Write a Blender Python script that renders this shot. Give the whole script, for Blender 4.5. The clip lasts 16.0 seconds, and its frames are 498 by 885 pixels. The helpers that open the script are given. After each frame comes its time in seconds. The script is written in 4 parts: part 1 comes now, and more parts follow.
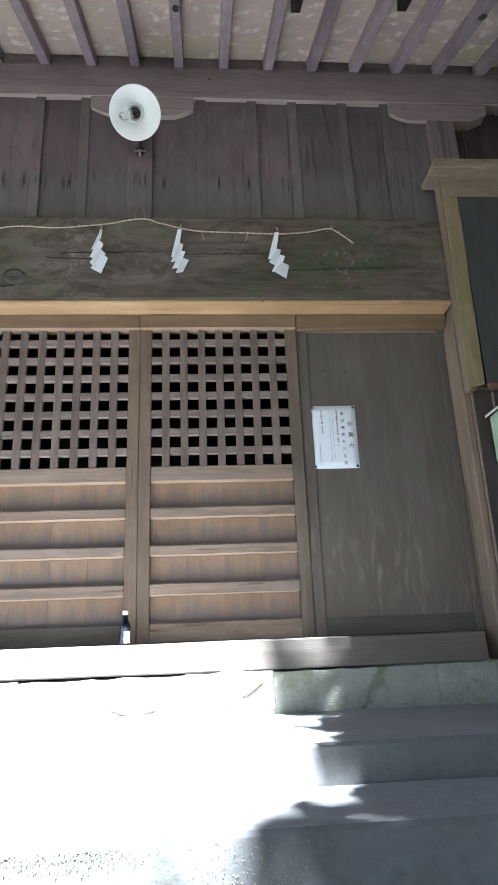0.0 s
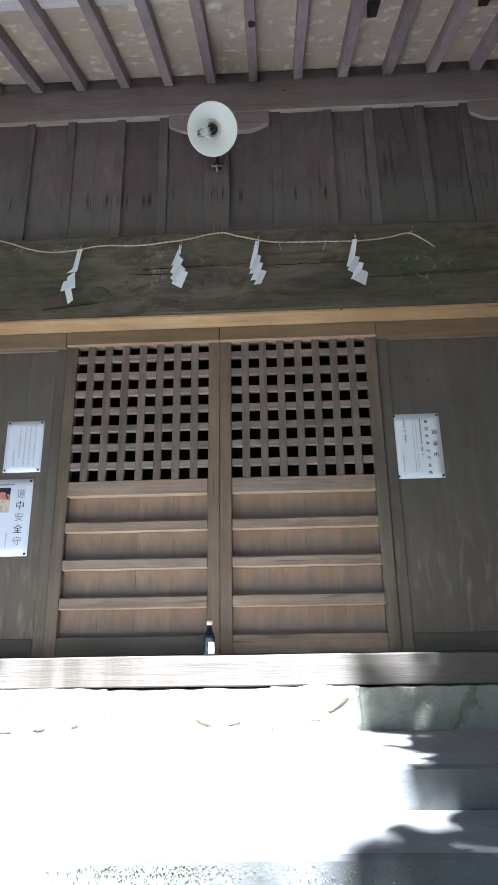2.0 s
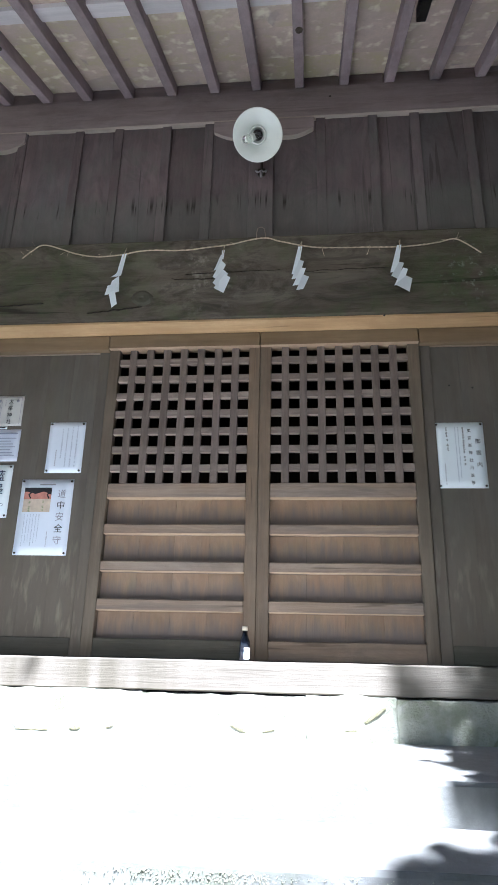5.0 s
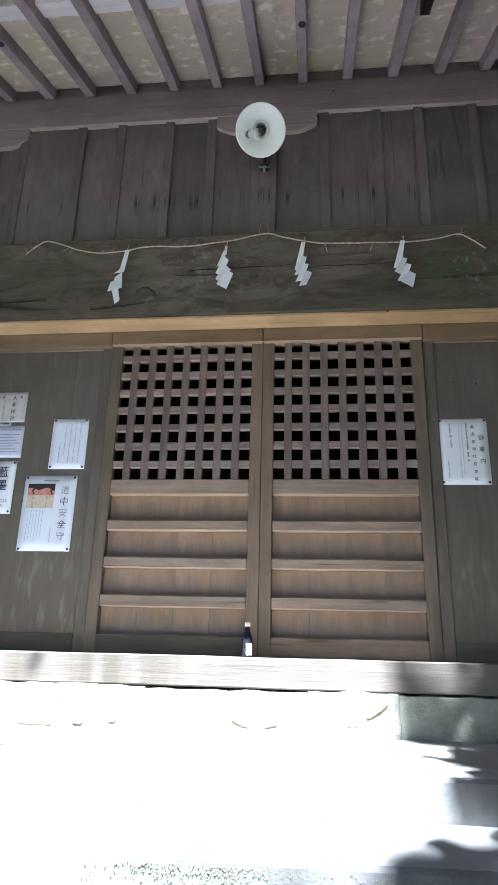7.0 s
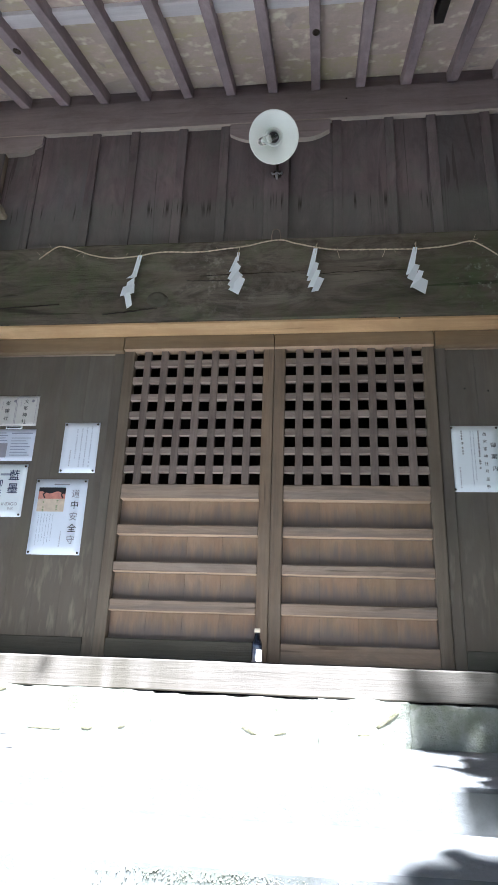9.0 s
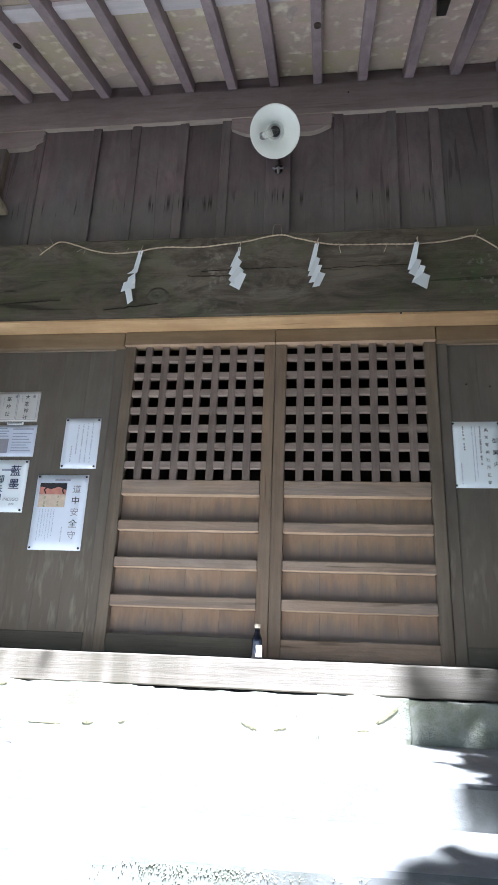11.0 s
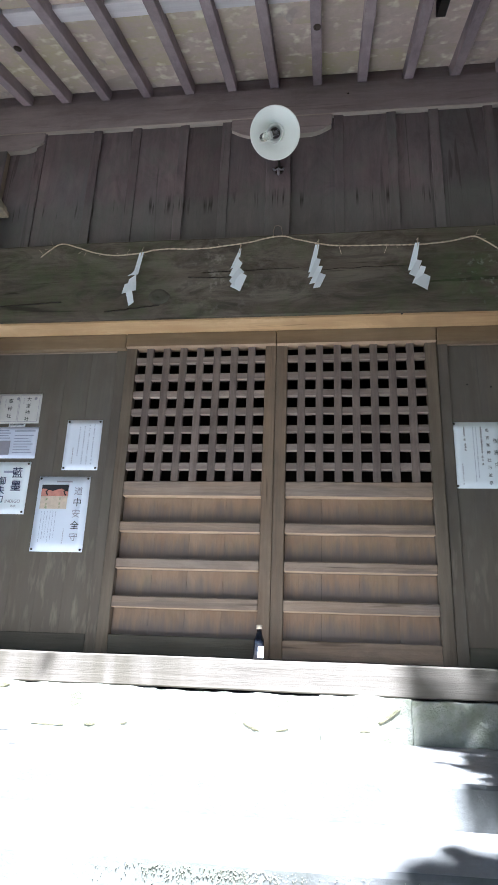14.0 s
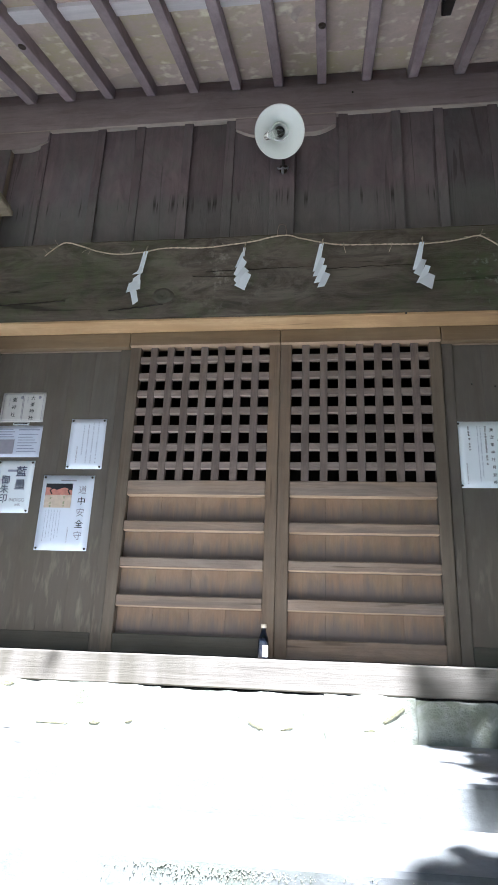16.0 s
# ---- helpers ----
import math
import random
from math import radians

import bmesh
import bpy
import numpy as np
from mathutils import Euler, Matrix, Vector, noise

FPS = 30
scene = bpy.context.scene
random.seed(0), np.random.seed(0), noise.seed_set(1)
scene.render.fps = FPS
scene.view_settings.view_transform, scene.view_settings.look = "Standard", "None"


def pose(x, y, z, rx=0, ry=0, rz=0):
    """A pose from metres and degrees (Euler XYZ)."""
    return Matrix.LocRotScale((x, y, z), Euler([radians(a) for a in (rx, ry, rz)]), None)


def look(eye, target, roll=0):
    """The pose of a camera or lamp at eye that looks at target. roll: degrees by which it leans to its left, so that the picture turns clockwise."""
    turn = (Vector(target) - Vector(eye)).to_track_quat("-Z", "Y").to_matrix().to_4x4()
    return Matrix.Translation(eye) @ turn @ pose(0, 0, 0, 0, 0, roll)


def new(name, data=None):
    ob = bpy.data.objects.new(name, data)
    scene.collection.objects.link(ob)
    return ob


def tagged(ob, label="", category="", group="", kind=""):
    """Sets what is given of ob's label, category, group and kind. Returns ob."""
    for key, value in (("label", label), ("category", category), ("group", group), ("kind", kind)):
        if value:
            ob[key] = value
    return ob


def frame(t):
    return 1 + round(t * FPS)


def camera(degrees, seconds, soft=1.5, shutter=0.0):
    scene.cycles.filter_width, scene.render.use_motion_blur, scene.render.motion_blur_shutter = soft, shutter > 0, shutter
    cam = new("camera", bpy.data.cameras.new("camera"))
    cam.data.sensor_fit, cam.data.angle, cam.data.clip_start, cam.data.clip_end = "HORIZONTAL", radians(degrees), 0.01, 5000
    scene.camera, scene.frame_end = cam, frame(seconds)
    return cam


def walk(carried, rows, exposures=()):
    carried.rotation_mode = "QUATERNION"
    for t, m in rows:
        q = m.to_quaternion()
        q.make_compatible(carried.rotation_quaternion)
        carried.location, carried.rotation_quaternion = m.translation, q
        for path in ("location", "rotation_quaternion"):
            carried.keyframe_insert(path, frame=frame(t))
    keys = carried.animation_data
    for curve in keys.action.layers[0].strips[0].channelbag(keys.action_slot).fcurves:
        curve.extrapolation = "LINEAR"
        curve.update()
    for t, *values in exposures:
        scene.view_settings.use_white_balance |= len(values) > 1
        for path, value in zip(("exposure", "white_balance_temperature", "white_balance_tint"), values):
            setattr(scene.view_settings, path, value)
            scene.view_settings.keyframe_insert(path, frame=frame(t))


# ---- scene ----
cam = camera(43.5, 16.0, soft=1.35)
PATH = [
    (0, (0.353, -3.228, -0.075), (0.5, -1.324, 0.521), -2.3),
    (0.3, (0.349, -3.254, -0.055), (0.481, -1.346, 0.534), -2.0),
    (0.5, (0.347, -3.271, -0.042), (0.427, -1.36, 0.544), -1.9),
    (0.8, (0.347, -3.251, -0.048), (0.323, -1.344, 0.529), -1.0),
    (1, (0.347, -3.238, -0.052), (0.284, -1.333, 0.554), 0.2),
    (1.3, (0.331, -3.225, -0.055), (0.248, -1.319, 0.548), 0.4),
    (1.5, (0.321, -3.216, -0.057), (0.229, -1.31, 0.542), -0.4),
    (1.8, (0.311, -3.218, -0.056), (0.227, -1.317, 0.561), -0.6),
    (2, (0.304, -3.22, -0.055), (0.224, -1.322, 0.57), -0.9),
    (2.3, (0.303, -3.225, -0.05), (0.193, -1.332, 0.592), -0.2),
    (2.5, (0.303, -3.228, -0.047), (0.151, -1.338, 0.59), 0.7),
    (3, (0.283, -3.212, -0.056), (0.108, -1.326, 0.588), 1.1),
    (3.5, (0.278, -3.204, -0.064), (0.102, -1.323, 0.593), 1.2),
    (4, (0.274, -3.212, -0.055), (0.099, -1.326, 0.588), 1.2),
    (6.5, (0.284, -3.209, -0.057), (0.074, -1.327, 0.585), 1.6),
    (7, (0.288, -3.21, -0.054), (0.084, -1.323, 0.576), 1.5),
    (7.5, (0.282, -3.21, -0.055), (0.073, -1.325, 0.581), 1.7),
    (8, (0.274, -3.206, -0.057), (0.062, -1.32, 0.575), 1.9),
    (8.5, (0.289, -3.204, -0.058), (0.059, -1.324, 0.584), 2.3),
    (9, (0.265, -3.207, -0.061), (0.04, -1.329, 0.589), 2.2),
    (11.5, (0.286, -3.2, -0.057), (0.045, -1.319, 0.578), 2.4),
    (12, (0.272, -3.207, -0.055), (0.033, -1.327, 0.584), 2.5),
    (12.5, (0.268, -3.206, -0.059), (0.028, -1.327, 0.583), 2.6),
    (13, (0.287, -3.203, -0.056), (0.038, -1.325, 0.585), 2.5),
    (13.5, (0.28, -3.197, -0.065), (0.041, -1.316, 0.572), 2.4),
    (14, (0.285, -3.206, -0.057), (0.042, -1.326, 0.581), 2.2),
    (14.5, (0.272, -3.207, -0.057), (0.034, -1.326, 0.579), 2.3),
    (15, (0.272, -3.199, -0.055), (0.027, -1.318, 0.578), 2.4),
    (15.5, (0.28, -3.204, -0.055), (0.03, -1.325, 0.583), 2.2),
    (16, (0.264, -3.21, -0.054), (0.02, -1.329, 0.579), 2.3),
]
walk(cam, [(t, look(eye, target, roll)) for t, eye, target, roll in PATH], [(0, 3.95, 5320, 12), (0.5, 3.9, 5320, 12), (1.0, 3.68, 5320, 12), (1.5, 3.5, 5320, 12), (16, 3.45, 5320, 12)])

# ---- light ----
SUN = Vector((0.10, -0.50, 0.86)).normalized()
world = bpy.data.worlds.new("sky")
scene.world = world
world.use_nodes = True
wn = world.node_tree.nodes
sky = wn.new("ShaderNodeTexSky")
sky.sky_type = 'NISHITA'
sky.sun_disc = False
sky.sun_elevation = math.asin(SUN.z)
sky.sun_rotation = math.atan2(SUN.x, SUN.y)
world.node_tree.links.new(sky.outputs[0], wn["Background"].inputs[0])
wn["Background"].inputs[1].default_value = 0.035
sun_data = bpy.data.lights.new("sun", 'SUN')
sun_data.energy = 5.0
sun_data.angle = radians(0.53)
sun_data.color = (1.0, 0.97, 0.92)
sun_ob = new("sun", sun_data)
sun_ob.matrix_world = look(SUN * 30, (0, 0, 0))


# ---- materials ----
def mat_base(name, rough=0.8, metal=0.0, spec=0.3):
    m = bpy.data.materials.new(name)
    m.use_nodes = True
    nt = m.node_tree
    b = nt.nodes["Principled BSDF"]
    b.inputs["Roughness"].default_value = rough
    b.inputs["Metallic"].default_value = metal
    b.inputs["Specular IOR Level"].default_value = spec
    return m, nt, b


def place(nt, scale):
    """Object coordinates, shifted by a random amount for every object, then scaled."""
    tc = nt.nodes.new("ShaderNodeTexCoord")
    info = nt.nodes.new("ShaderNodeObjectInfo")
    mul = nt.nodes.new("ShaderNodeMath")
    mul.operation = 'MULTIPLY'
    mul.inputs[1].default_value = 41.0
    nt.links.new(info.outputs["Random"], mul.inputs[0])
    add = nt.nodes.new("ShaderNodeVectorMath")
    nt.links.new(tc.outputs["Object"], add.inputs[0])
    nt.links.new(mul.outputs[0], add.inputs[1])
    mp = nt.nodes.new("ShaderNodeMapping")
    mp.inputs["Scale"].default_value = scale
    nt.links.new(add.outputs[0], mp.inputs["Vector"])
    return mp.outputs[0], info.outputs["Random"]


def noise_tex(nt, vec, scale, detail=6.0, rough=0.6, lo=0.35, hi=0.65, distort=0.0):
    n = nt.nodes.new("ShaderNodeTexNoise")
    n.inputs["Scale"].default_value = scale
    n.inputs["Detail"].default_value = detail
    n.inputs["Roughness"].default_value = rough
    n.inputs["Distortion"].default_value = distort
    nt.links.new(vec, n.inputs["Vector"])
    r = nt.nodes.new("ShaderNodeMapRange")
    r.inputs[1].default_value, r.inputs[2].default_value = lo, hi
    nt.links.new(n.outputs[0], r.inputs[0])
    return r.outputs[0]


def blend(nt, fac, a, b, mode='MIX', amount=None):
    mx = nt.nodes.new("ShaderNodeMix")
    mx.data_type = 'RGBA'
    mx.blend_type = mode
    if amount is not None:
        mul = nt.nodes.new("ShaderNodeMath")
        mul.operation = 'MULTIPLY'
        mul.inputs[1].default_value = amount
        nt.links.new(fac, mul.inputs[0])
        fac = mul.outputs[0]
    if isinstance(fac, (int, float)):
        mx.inputs[0].default_value = fac
    else:
        nt.links.new(fac, mx.inputs[0])
    for sock, v in ((mx.inputs[6], a), (mx.inputs[7], b)):
        if isinstance(v, tuple):
            sock.default_value = (*v, 1)
        else:
            nt.links.new(v, sock)
    return mx.outputs[2]


def bump(nt, b, height, strength, dist):
    n = nt.nodes.new("ShaderNodeBump")
    n.inputs["Strength"].default_value = strength
    n.inputs["Distance"].default_value = dist
    nt.links.new(height, n.inputs["Height"])
    nt.links.new(n.outputs[0], b.inputs["Normal"])


def wood(name, light, dark, axis, moss=None, moss_amount=0.0, stain=None, stain_amount=0.5, grain=16.0, rough=0.78, tone=0.35, relief=0.6, cracks=0.0, blot=None, blot_amount=0.6, drip=None, drip_amount=0.5):
    """Weathered timber with its grain along one axis, blotches, streaks and, if wanted, moss."""
    m, nt, b = mat_base(name, rough)
    s = [grain, grain, grain]
    s["xyz".index(axis)] = 0.7
    fine, rnd = place(nt, tuple(s))
    s2 = [3.2, 3.2, 3.2]
    s2["xyz".index(axis)] = 0.6
    wide, _ = place(nt, tuple(s2))
    even, _ = place(nt, (1, 1, 1))
    g = noise_tex(nt, fine, 2.2, 8, 0.7, 0.3, 0.7, 0.4)
    col = blend(nt, g, dark, light)
    st = noise_tex(nt, wide, 1.6, 5, 0.6, 0.42, 0.66)
    if stain:
        col = blend(nt, st, col, stain, amount=stain_amount)
    bl = noise_tex(nt, even, 2.3, 5, 0.6, 0.35, 0.7)
    col = blend(nt, bl, col, tuple(c * 0.55 for c in dark), amount=0.45)
    if blot:
        s4 = [5.0, 5.0, 5.0]
        s4["xyz".index(axis)] = 2.0
        big, _ = place(nt, tuple(s4))
        col = blend(nt, noise_tex(nt, big, 1.3, 9, 0.72, 0.46, 0.62, 1.2), col, blot, amount=blot_amount)
    if drip:
        s5 = [26.0, 26.0, 26.0]
        s5["xyz".index(axis)] = 2.2
        thin, _ = place(nt, tuple(s5))
        col = blend(nt, noise_tex(nt, thin, 1.0, 5, 0.6, 0.5, 0.66, 0.3), col, drip, amount=drip_amount)
    if moss:
        ms = noise_tex(nt, even, 3.4, 8, 0.7, 0.5, 0.68)
        col = blend(nt, ms, col, moss, amount=moss_amount)
    if cracks:
        s3 = [9.0, 9.0, 9.0]
        s3["xyz".index(axis)] = 0.35
        long, _ = place(nt, tuple(s3))
        ck = noise_tex(nt, long, 2.0, 4, 0.5, 0.635, 0.67, 0.8)
        col = blend(nt, ck, col, tuple(c * 0.3 for c in dark), amount=cracks)
    ramp = nt.nodes.new("ShaderNodeMapRange")
    ramp.inputs[3].default_value, ramp.inputs[4].default_value = 1.0 - tone, 1.0 + tone * 0.6
    nt.links.new(rnd, ramp.inputs[0])
    hsv = nt.nodes.new("ShaderNodeHueSaturation")
    nt.links.new(ramp.outputs[0], hsv.inputs["Value"])
    nt.links.new(col, hsv.inputs["Color"])
    nt.links.new(hsv.outputs[0], b.inputs["Base Color"])
    bump(nt, b, g, relief, 0.003)
    return m


def mottled(name, a, c, scale=6.0, moss=None, moss_amount=0.6, rough=0.85, relief=0.6, dist=0.006, fleck=None, patch=None):
    """Stone, concrete or earth: two colours at two scales, with moss if wanted."""
    m, nt, b = mat_base(name, rough)
    v, rnd = place(nt, (1, 1, 1))
    n1 = noise_tex(nt, v, scale, 9, 0.7, 0.32, 0.68)
    n2 = noise_tex(nt, v, scale * 9, 6, 0.65, 0.3, 0.7)
    col = blend(nt, n1, a, c)
    col = blend(nt, n2, col, tuple(x * 0.6 for x in a), amount=0.45)
    if moss:
        n3 = noise_tex(nt, v, scale * 0.5, 8, 0.75, 0.48, 0.62)
        col = blend(nt, n3, col, moss, amount=moss_amount)
    if fleck:
        n4 = noise_tex(nt, v, scale * 5.0, 2, 0.5, 0.56, 0.74)
        col = blend(nt, n4, col, fleck, amount=0.7)
    if patch:
        n5 = noise_tex(nt, v, scale * 1.1, 5, 0.55, 0.615, 0.65, 0.6)
        col = blend(nt, n5, col, patch, amount=0.55)
    nt.links.new(col, b.inputs["Base Color"])
    bump(nt, b, n2, relief, dist)
    return m


def plain(name, col, rough=0.6, metal=0.0, spec=0.4, vary=0.12, scale=20.0):
    m, nt, b = mat_base(name, rough, metal, spec)
    v, _ = place(nt, (1, 1, 1))
    n = noise_tex(nt, v, scale, 6, 0.6, 0.3, 0.75)
    nt.links.new(blend(nt, n, col, tuple(c * (1 - vary * 2) for c in col)), b.inputs["Base Color"])
    return m


DOOR_Z = wood("door_wood_upright", (0.259, 0.187, 0.125), (0.156, 0.108, 0.0731), 'z', stain=(0.195, 0.161, 0.128), stain_amount=0.6, tone=0.10, cracks=0.45, blot=(0.13, 0.11, 0.0834), blot_amount=0.35, drip=(0.125, 0.0954, 0.0712), drip_amount=0.5)
DOOR_X = wood("door_wood_crosswise", (0.406, 0.304, 0.222), (0.262, 0.186, 0.131), 'x', stain=(0.328, 0.277, 0.236), stain_amount=0.7, tone=0.12, cracks=0.6, blot=(0.203, 0.155, 0.122), blot_amount=0.55, drip=(0.165, 0.135, 0.117), drip_amount=0.6)
PANEL_Z = wood("door_panel_wood", (0.315, 0.205, 0.132), (0.235, 0.155, 0.102), 'z', stain=(0.27, 0.20, 0.14), stain_amount=0.5, moss=(0.235, 0.205, 0.105), moss_amount=0.3, tone=0.05, grain=9.0, blot=(0.34, 0.25, 0.175), blot_amount=0.35, drip=(0.175, 0.135, 0.11), drip_amount=0.35)
# each field is greyer in its lower part, with ragged runs
_nt = PANEL_Z.node_tree
_b = _nt.nodes["Principled BSDF"]
_col = _b.inputs["Base Color"].links[0].from_socket
_tc = _nt.nodes.new("ShaderNodeTexCoord")
_sep = _nt.nodes.new("ShaderNodeSeparateXYZ")
_nt.links.new(_tc.outputs["Object"], _sep.inputs[0])
_off = _nt.nodes.new("ShaderNodeMath")
_off.operation = 'ADD'
_off.inputs[1].default_value = 0.056
_nt.links.new(_sep.outputs[2], _off.inputs[0])
_per = _nt.nodes.new("ShaderNodeMath")
_per.operation = 'DIVIDE'
_per.inputs[1].default_value = 0.196
_nt.links.new(_off.outputs[0], _per.inputs[0])
_fr = _nt.nodes.new("ShaderNodeMath")
_fr.operation = 'FRACT'
_nt.links.new(_per.outputs[0], _fr.inputs[0])
_mp = _nt.nodes.new("ShaderNodeMapping")
_mp.inputs["Scale"].default_value = (34.0, 34.0, 2.5)
_nt.links.new(_tc.outputs["Object"], _mp.inputs[0])
_run = noise_tex(_nt, _mp.outputs[0], 1.0, 5, 0.65, 0.3, 0.7)
_rag = _nt.nodes.new("ShaderNodeMath")
_rag.operation = 'MULTIPLY_ADD'
_rag.inputs[1].default_value = -0.45
_nt.links.new(_run, _rag.inputs[0])
_nt.links.new(_fr.outputs[0], _rag.inputs[2])
_greyed = _nt.nodes.new("ShaderNodeMapRange")
_greyed.inputs[1].default_value, _greyed.inputs[2].default_value = 0.62, 0.22
_nt.links.new(_rag.outputs[0], _greyed.inputs[0])
_nt.links.new(blend(_nt, _greyed.outputs[0], _col, (0.155, 0.132, 0.122), amount=0.8), _b.inputs["Base Color"])
LATTICE_Z = wood("lattice_wood_upright", (0.223, 0.18, 0.158), (0.128, 0.101, 0.0883), 'z', tone=0.12, blot=(0.308, 0.243, 0.205), blot_amount=0.35, drip=(0.123, 0.0945, 0.0782), drip_amount=0.5)
LATTICE_X = wood("lattice_wood_crosswise", (0.312, 0.255, 0.223), (0.176, 0.141, 0.122), 'x', tone=0.18, blot=(0.404, 0.334, 0.287), blot_amount=0.5, cracks=0.4, drip=(0.194, 0.151, 0.128), drip_amount=0.6)
SIDE_Z = wood("side_board_wood", (0.142, 0.122, 0.102), (0.108, 0.092, 0.0755), 'z', stain=(0.135, 0.129, 0.116), stain_amount=0.6, moss=(0.114, 0.114, 0.0784), moss_amount=0.35, tone=0.025, grain=6.0, relief=0.2, blot=(0.092, 0.0842, 0.0784), blot_amount=0.35, drip=(0.165, 0.144, 0.118), drip_amount=0.25)
# short pale scuffs on the lower boards
_nt = SIDE_Z.node_tree
_b = _nt.nodes["Principled BSDF"]
_col = _b.inputs["Base Color"].links[0].from_socket
_tc = _nt.nodes.new("ShaderNodeTexCoord")
_sep = _nt.nodes.new("ShaderNodeSeparateXYZ")
_nt.links.new(_tc.outputs["Object"], _sep.inputs[0])
_low = _nt.nodes.new("ShaderNodeMapRange")
_low.inputs[1].default_value, _low.inputs[2].default_value = 0.75, 0.30
_nt.links.new(_sep.outputs[2], _low.inputs[0])
_mp = _nt.nodes.new("ShaderNodeMapping")
_mp.inputs["Scale"].default_value = (38.0, 38.0, 7.0)
_nt.links.new(_tc.outputs["Object"], _mp.inputs[0])
_run = noise_tex(_nt, _mp.outputs[0], 1.0, 3, 0.5, 0.52, 0.72)
_mp2 = _nt.nodes.new("ShaderNodeMapping")
_mp2.inputs["Scale"].default_value = (2.4, 2.4, 1.6)
_nt.links.new(_tc.outputs["Object"], _mp2.inputs[0])
_area = noise_tex(_nt, _mp2.outputs[0], 1.0, 3, 0.5, 0.42, 0.58)
_m1 = _nt.nodes.new("ShaderNodeMath")
_m1.operation = 'MULTIPLY'
_nt.links.new(_low.outputs[0], _m1.inputs[0])
_nt.links.new(_run, _m1.inputs[1])
_m2 = _nt.nodes.new("ShaderNodeMath")
_m2.operation = 'MULTIPLY'
_nt.links.new(_m1.outputs[0], _m2.inputs[0])
_nt.links.new(_area, _m2.inputs[1])
_brown = blend(_nt, _low.outputs[0], _col, (0.15, 0.118, 0.085), amount=0.45)
_nt.links.new(blend(_nt, _m2.outputs[0], _brown, (0.30, 0.26, 0.20), amount=0.45), _b.inputs["Base Color"])
GOLD_X = wood("golden_brown_rail_wood", (0.27, 0.195, 0.115), (0.18, 0.125, 0.072), 'x', tone=0.06, grain=9.0, stain=(0.21, 0.165, 0.11), stain_amount=0.5, drip=(0.15, 0.11, 0.07), drip_amount=0.4)
BEAM_X = wood("mossy_beam_wood", (0.154, 0.129, 0.0984), (0.0893, 0.0723, 0.0555), 'x', moss=(0.0847, 0.111, 0.0493), moss_amount=0.6, stain=(0.254, 0.224, 0.182), stain_amount=0.5, tone=0.03, grain=6.0, relief=1.0, cracks=0.85, blot=(0.0462, 0.04, 0.0324), blot_amount=0.75, drip=(0.234, 0.209, 0.174), drip_amount=0.2)


def spot(material, centre, radius, colour, amount, grain, lo, hi):
    """A ragged patch of growth or lichen round one place on a timber."""
    nt = material.node_tree
    b = nt.nodes["Principled BSDF"]
    col = b.inputs["Base Color"].links[0].from_socket
    tc = nt.nodes.new("ShaderNodeTexCoord")
    far = nt.nodes.new("ShaderNodeVectorMath")
    far.operation = 'DISTANCE'
    far.inputs[1].default_value = centre
    nt.links.new(tc.outputs["Object"], far.inputs[0])
    near = nt.nodes.new("ShaderNodeMapRange")
    near.inputs[1].default_value, near.inputs[2].default_value = radius, radius * 0.2
    nt.links.new(far.outputs["Value"], near.inputs[0])
    mul = nt.nodes.new("ShaderNodeMath")
    mul.operation = 'MULTIPLY'
    nt.links.new(near.outputs[0], mul.inputs[0])
    nt.links.new(noise_tex(nt, tc.outputs["Object"], grain, 6, 0.65, lo, hi), mul.inputs[1])
    nt.links.new(blend(nt, mul.outputs[0], col, colour, amount=amount), b.inputs["Base Color"])


spot(BEAM_X, (1.12, -0.156, 1.93), 0.40, (0.075, 0.115, 0.045), 0.6, 7.0, 0.38, 0.6)
spot(BEAM_X, (1.20, -0.156, 1.97), 0.26, (0.32, 0.35, 0.28), 0.6, 24.0, 0.58, 0.70)
spot(BEAM_X, (-1.15, -0.156, 2.0), 0.45, (0.085, 0.115, 0.05), 0.5, 6.0, 0.42, 0.62)
spot(BEAM_X, (-0.30, -0.156, 2.02), 0.32, (0.33, 0.30, 0.26), 0.75, 16.0, 0.54, 0.68)
BOUNCE_RAIL_X = wood("bounce_lit_rail_wood", (0.653, 0.44, 0.232), (0.466, 0.303, 0.151), 'x', tone=0.05, stain=(0.7, 0.528, 0.312), stain_amount=0.5, grain=10.0, blot=(0.42, 0.264, 0.132), blot_amount=0.45, cracks=0.4, drip=(0.445, 0.29, 0.146), drip_amount=0.5)
POST_Z = wood("post_wood", (0.3, 0.228, 0.162), (0.203, 0.15, 0.105), 'z', stain=(0.255, 0.21, 0.165), tone=0.05, grain=9.0, cracks=0.6, blot=(0.158, 0.128, 0.096), blot_amount=0.4, drip=(0.20, 0.155, 0.11), drip_amount=0.5)
PLANK_Z = wood("dark_plank_wood", (0.23, 0.178, 0.184), (0.146, 0.114, 0.119), 'z', stain=(0.14, 0.144, 0.149), stain_amount=0.7, moss=(0.129, 0.144, 0.124), moss_amount=0.5, tone=0.22, grain=7.0, cracks=0.5, blot=(0.0876, 0.0744, 0.0784), blot_amount=0.5)
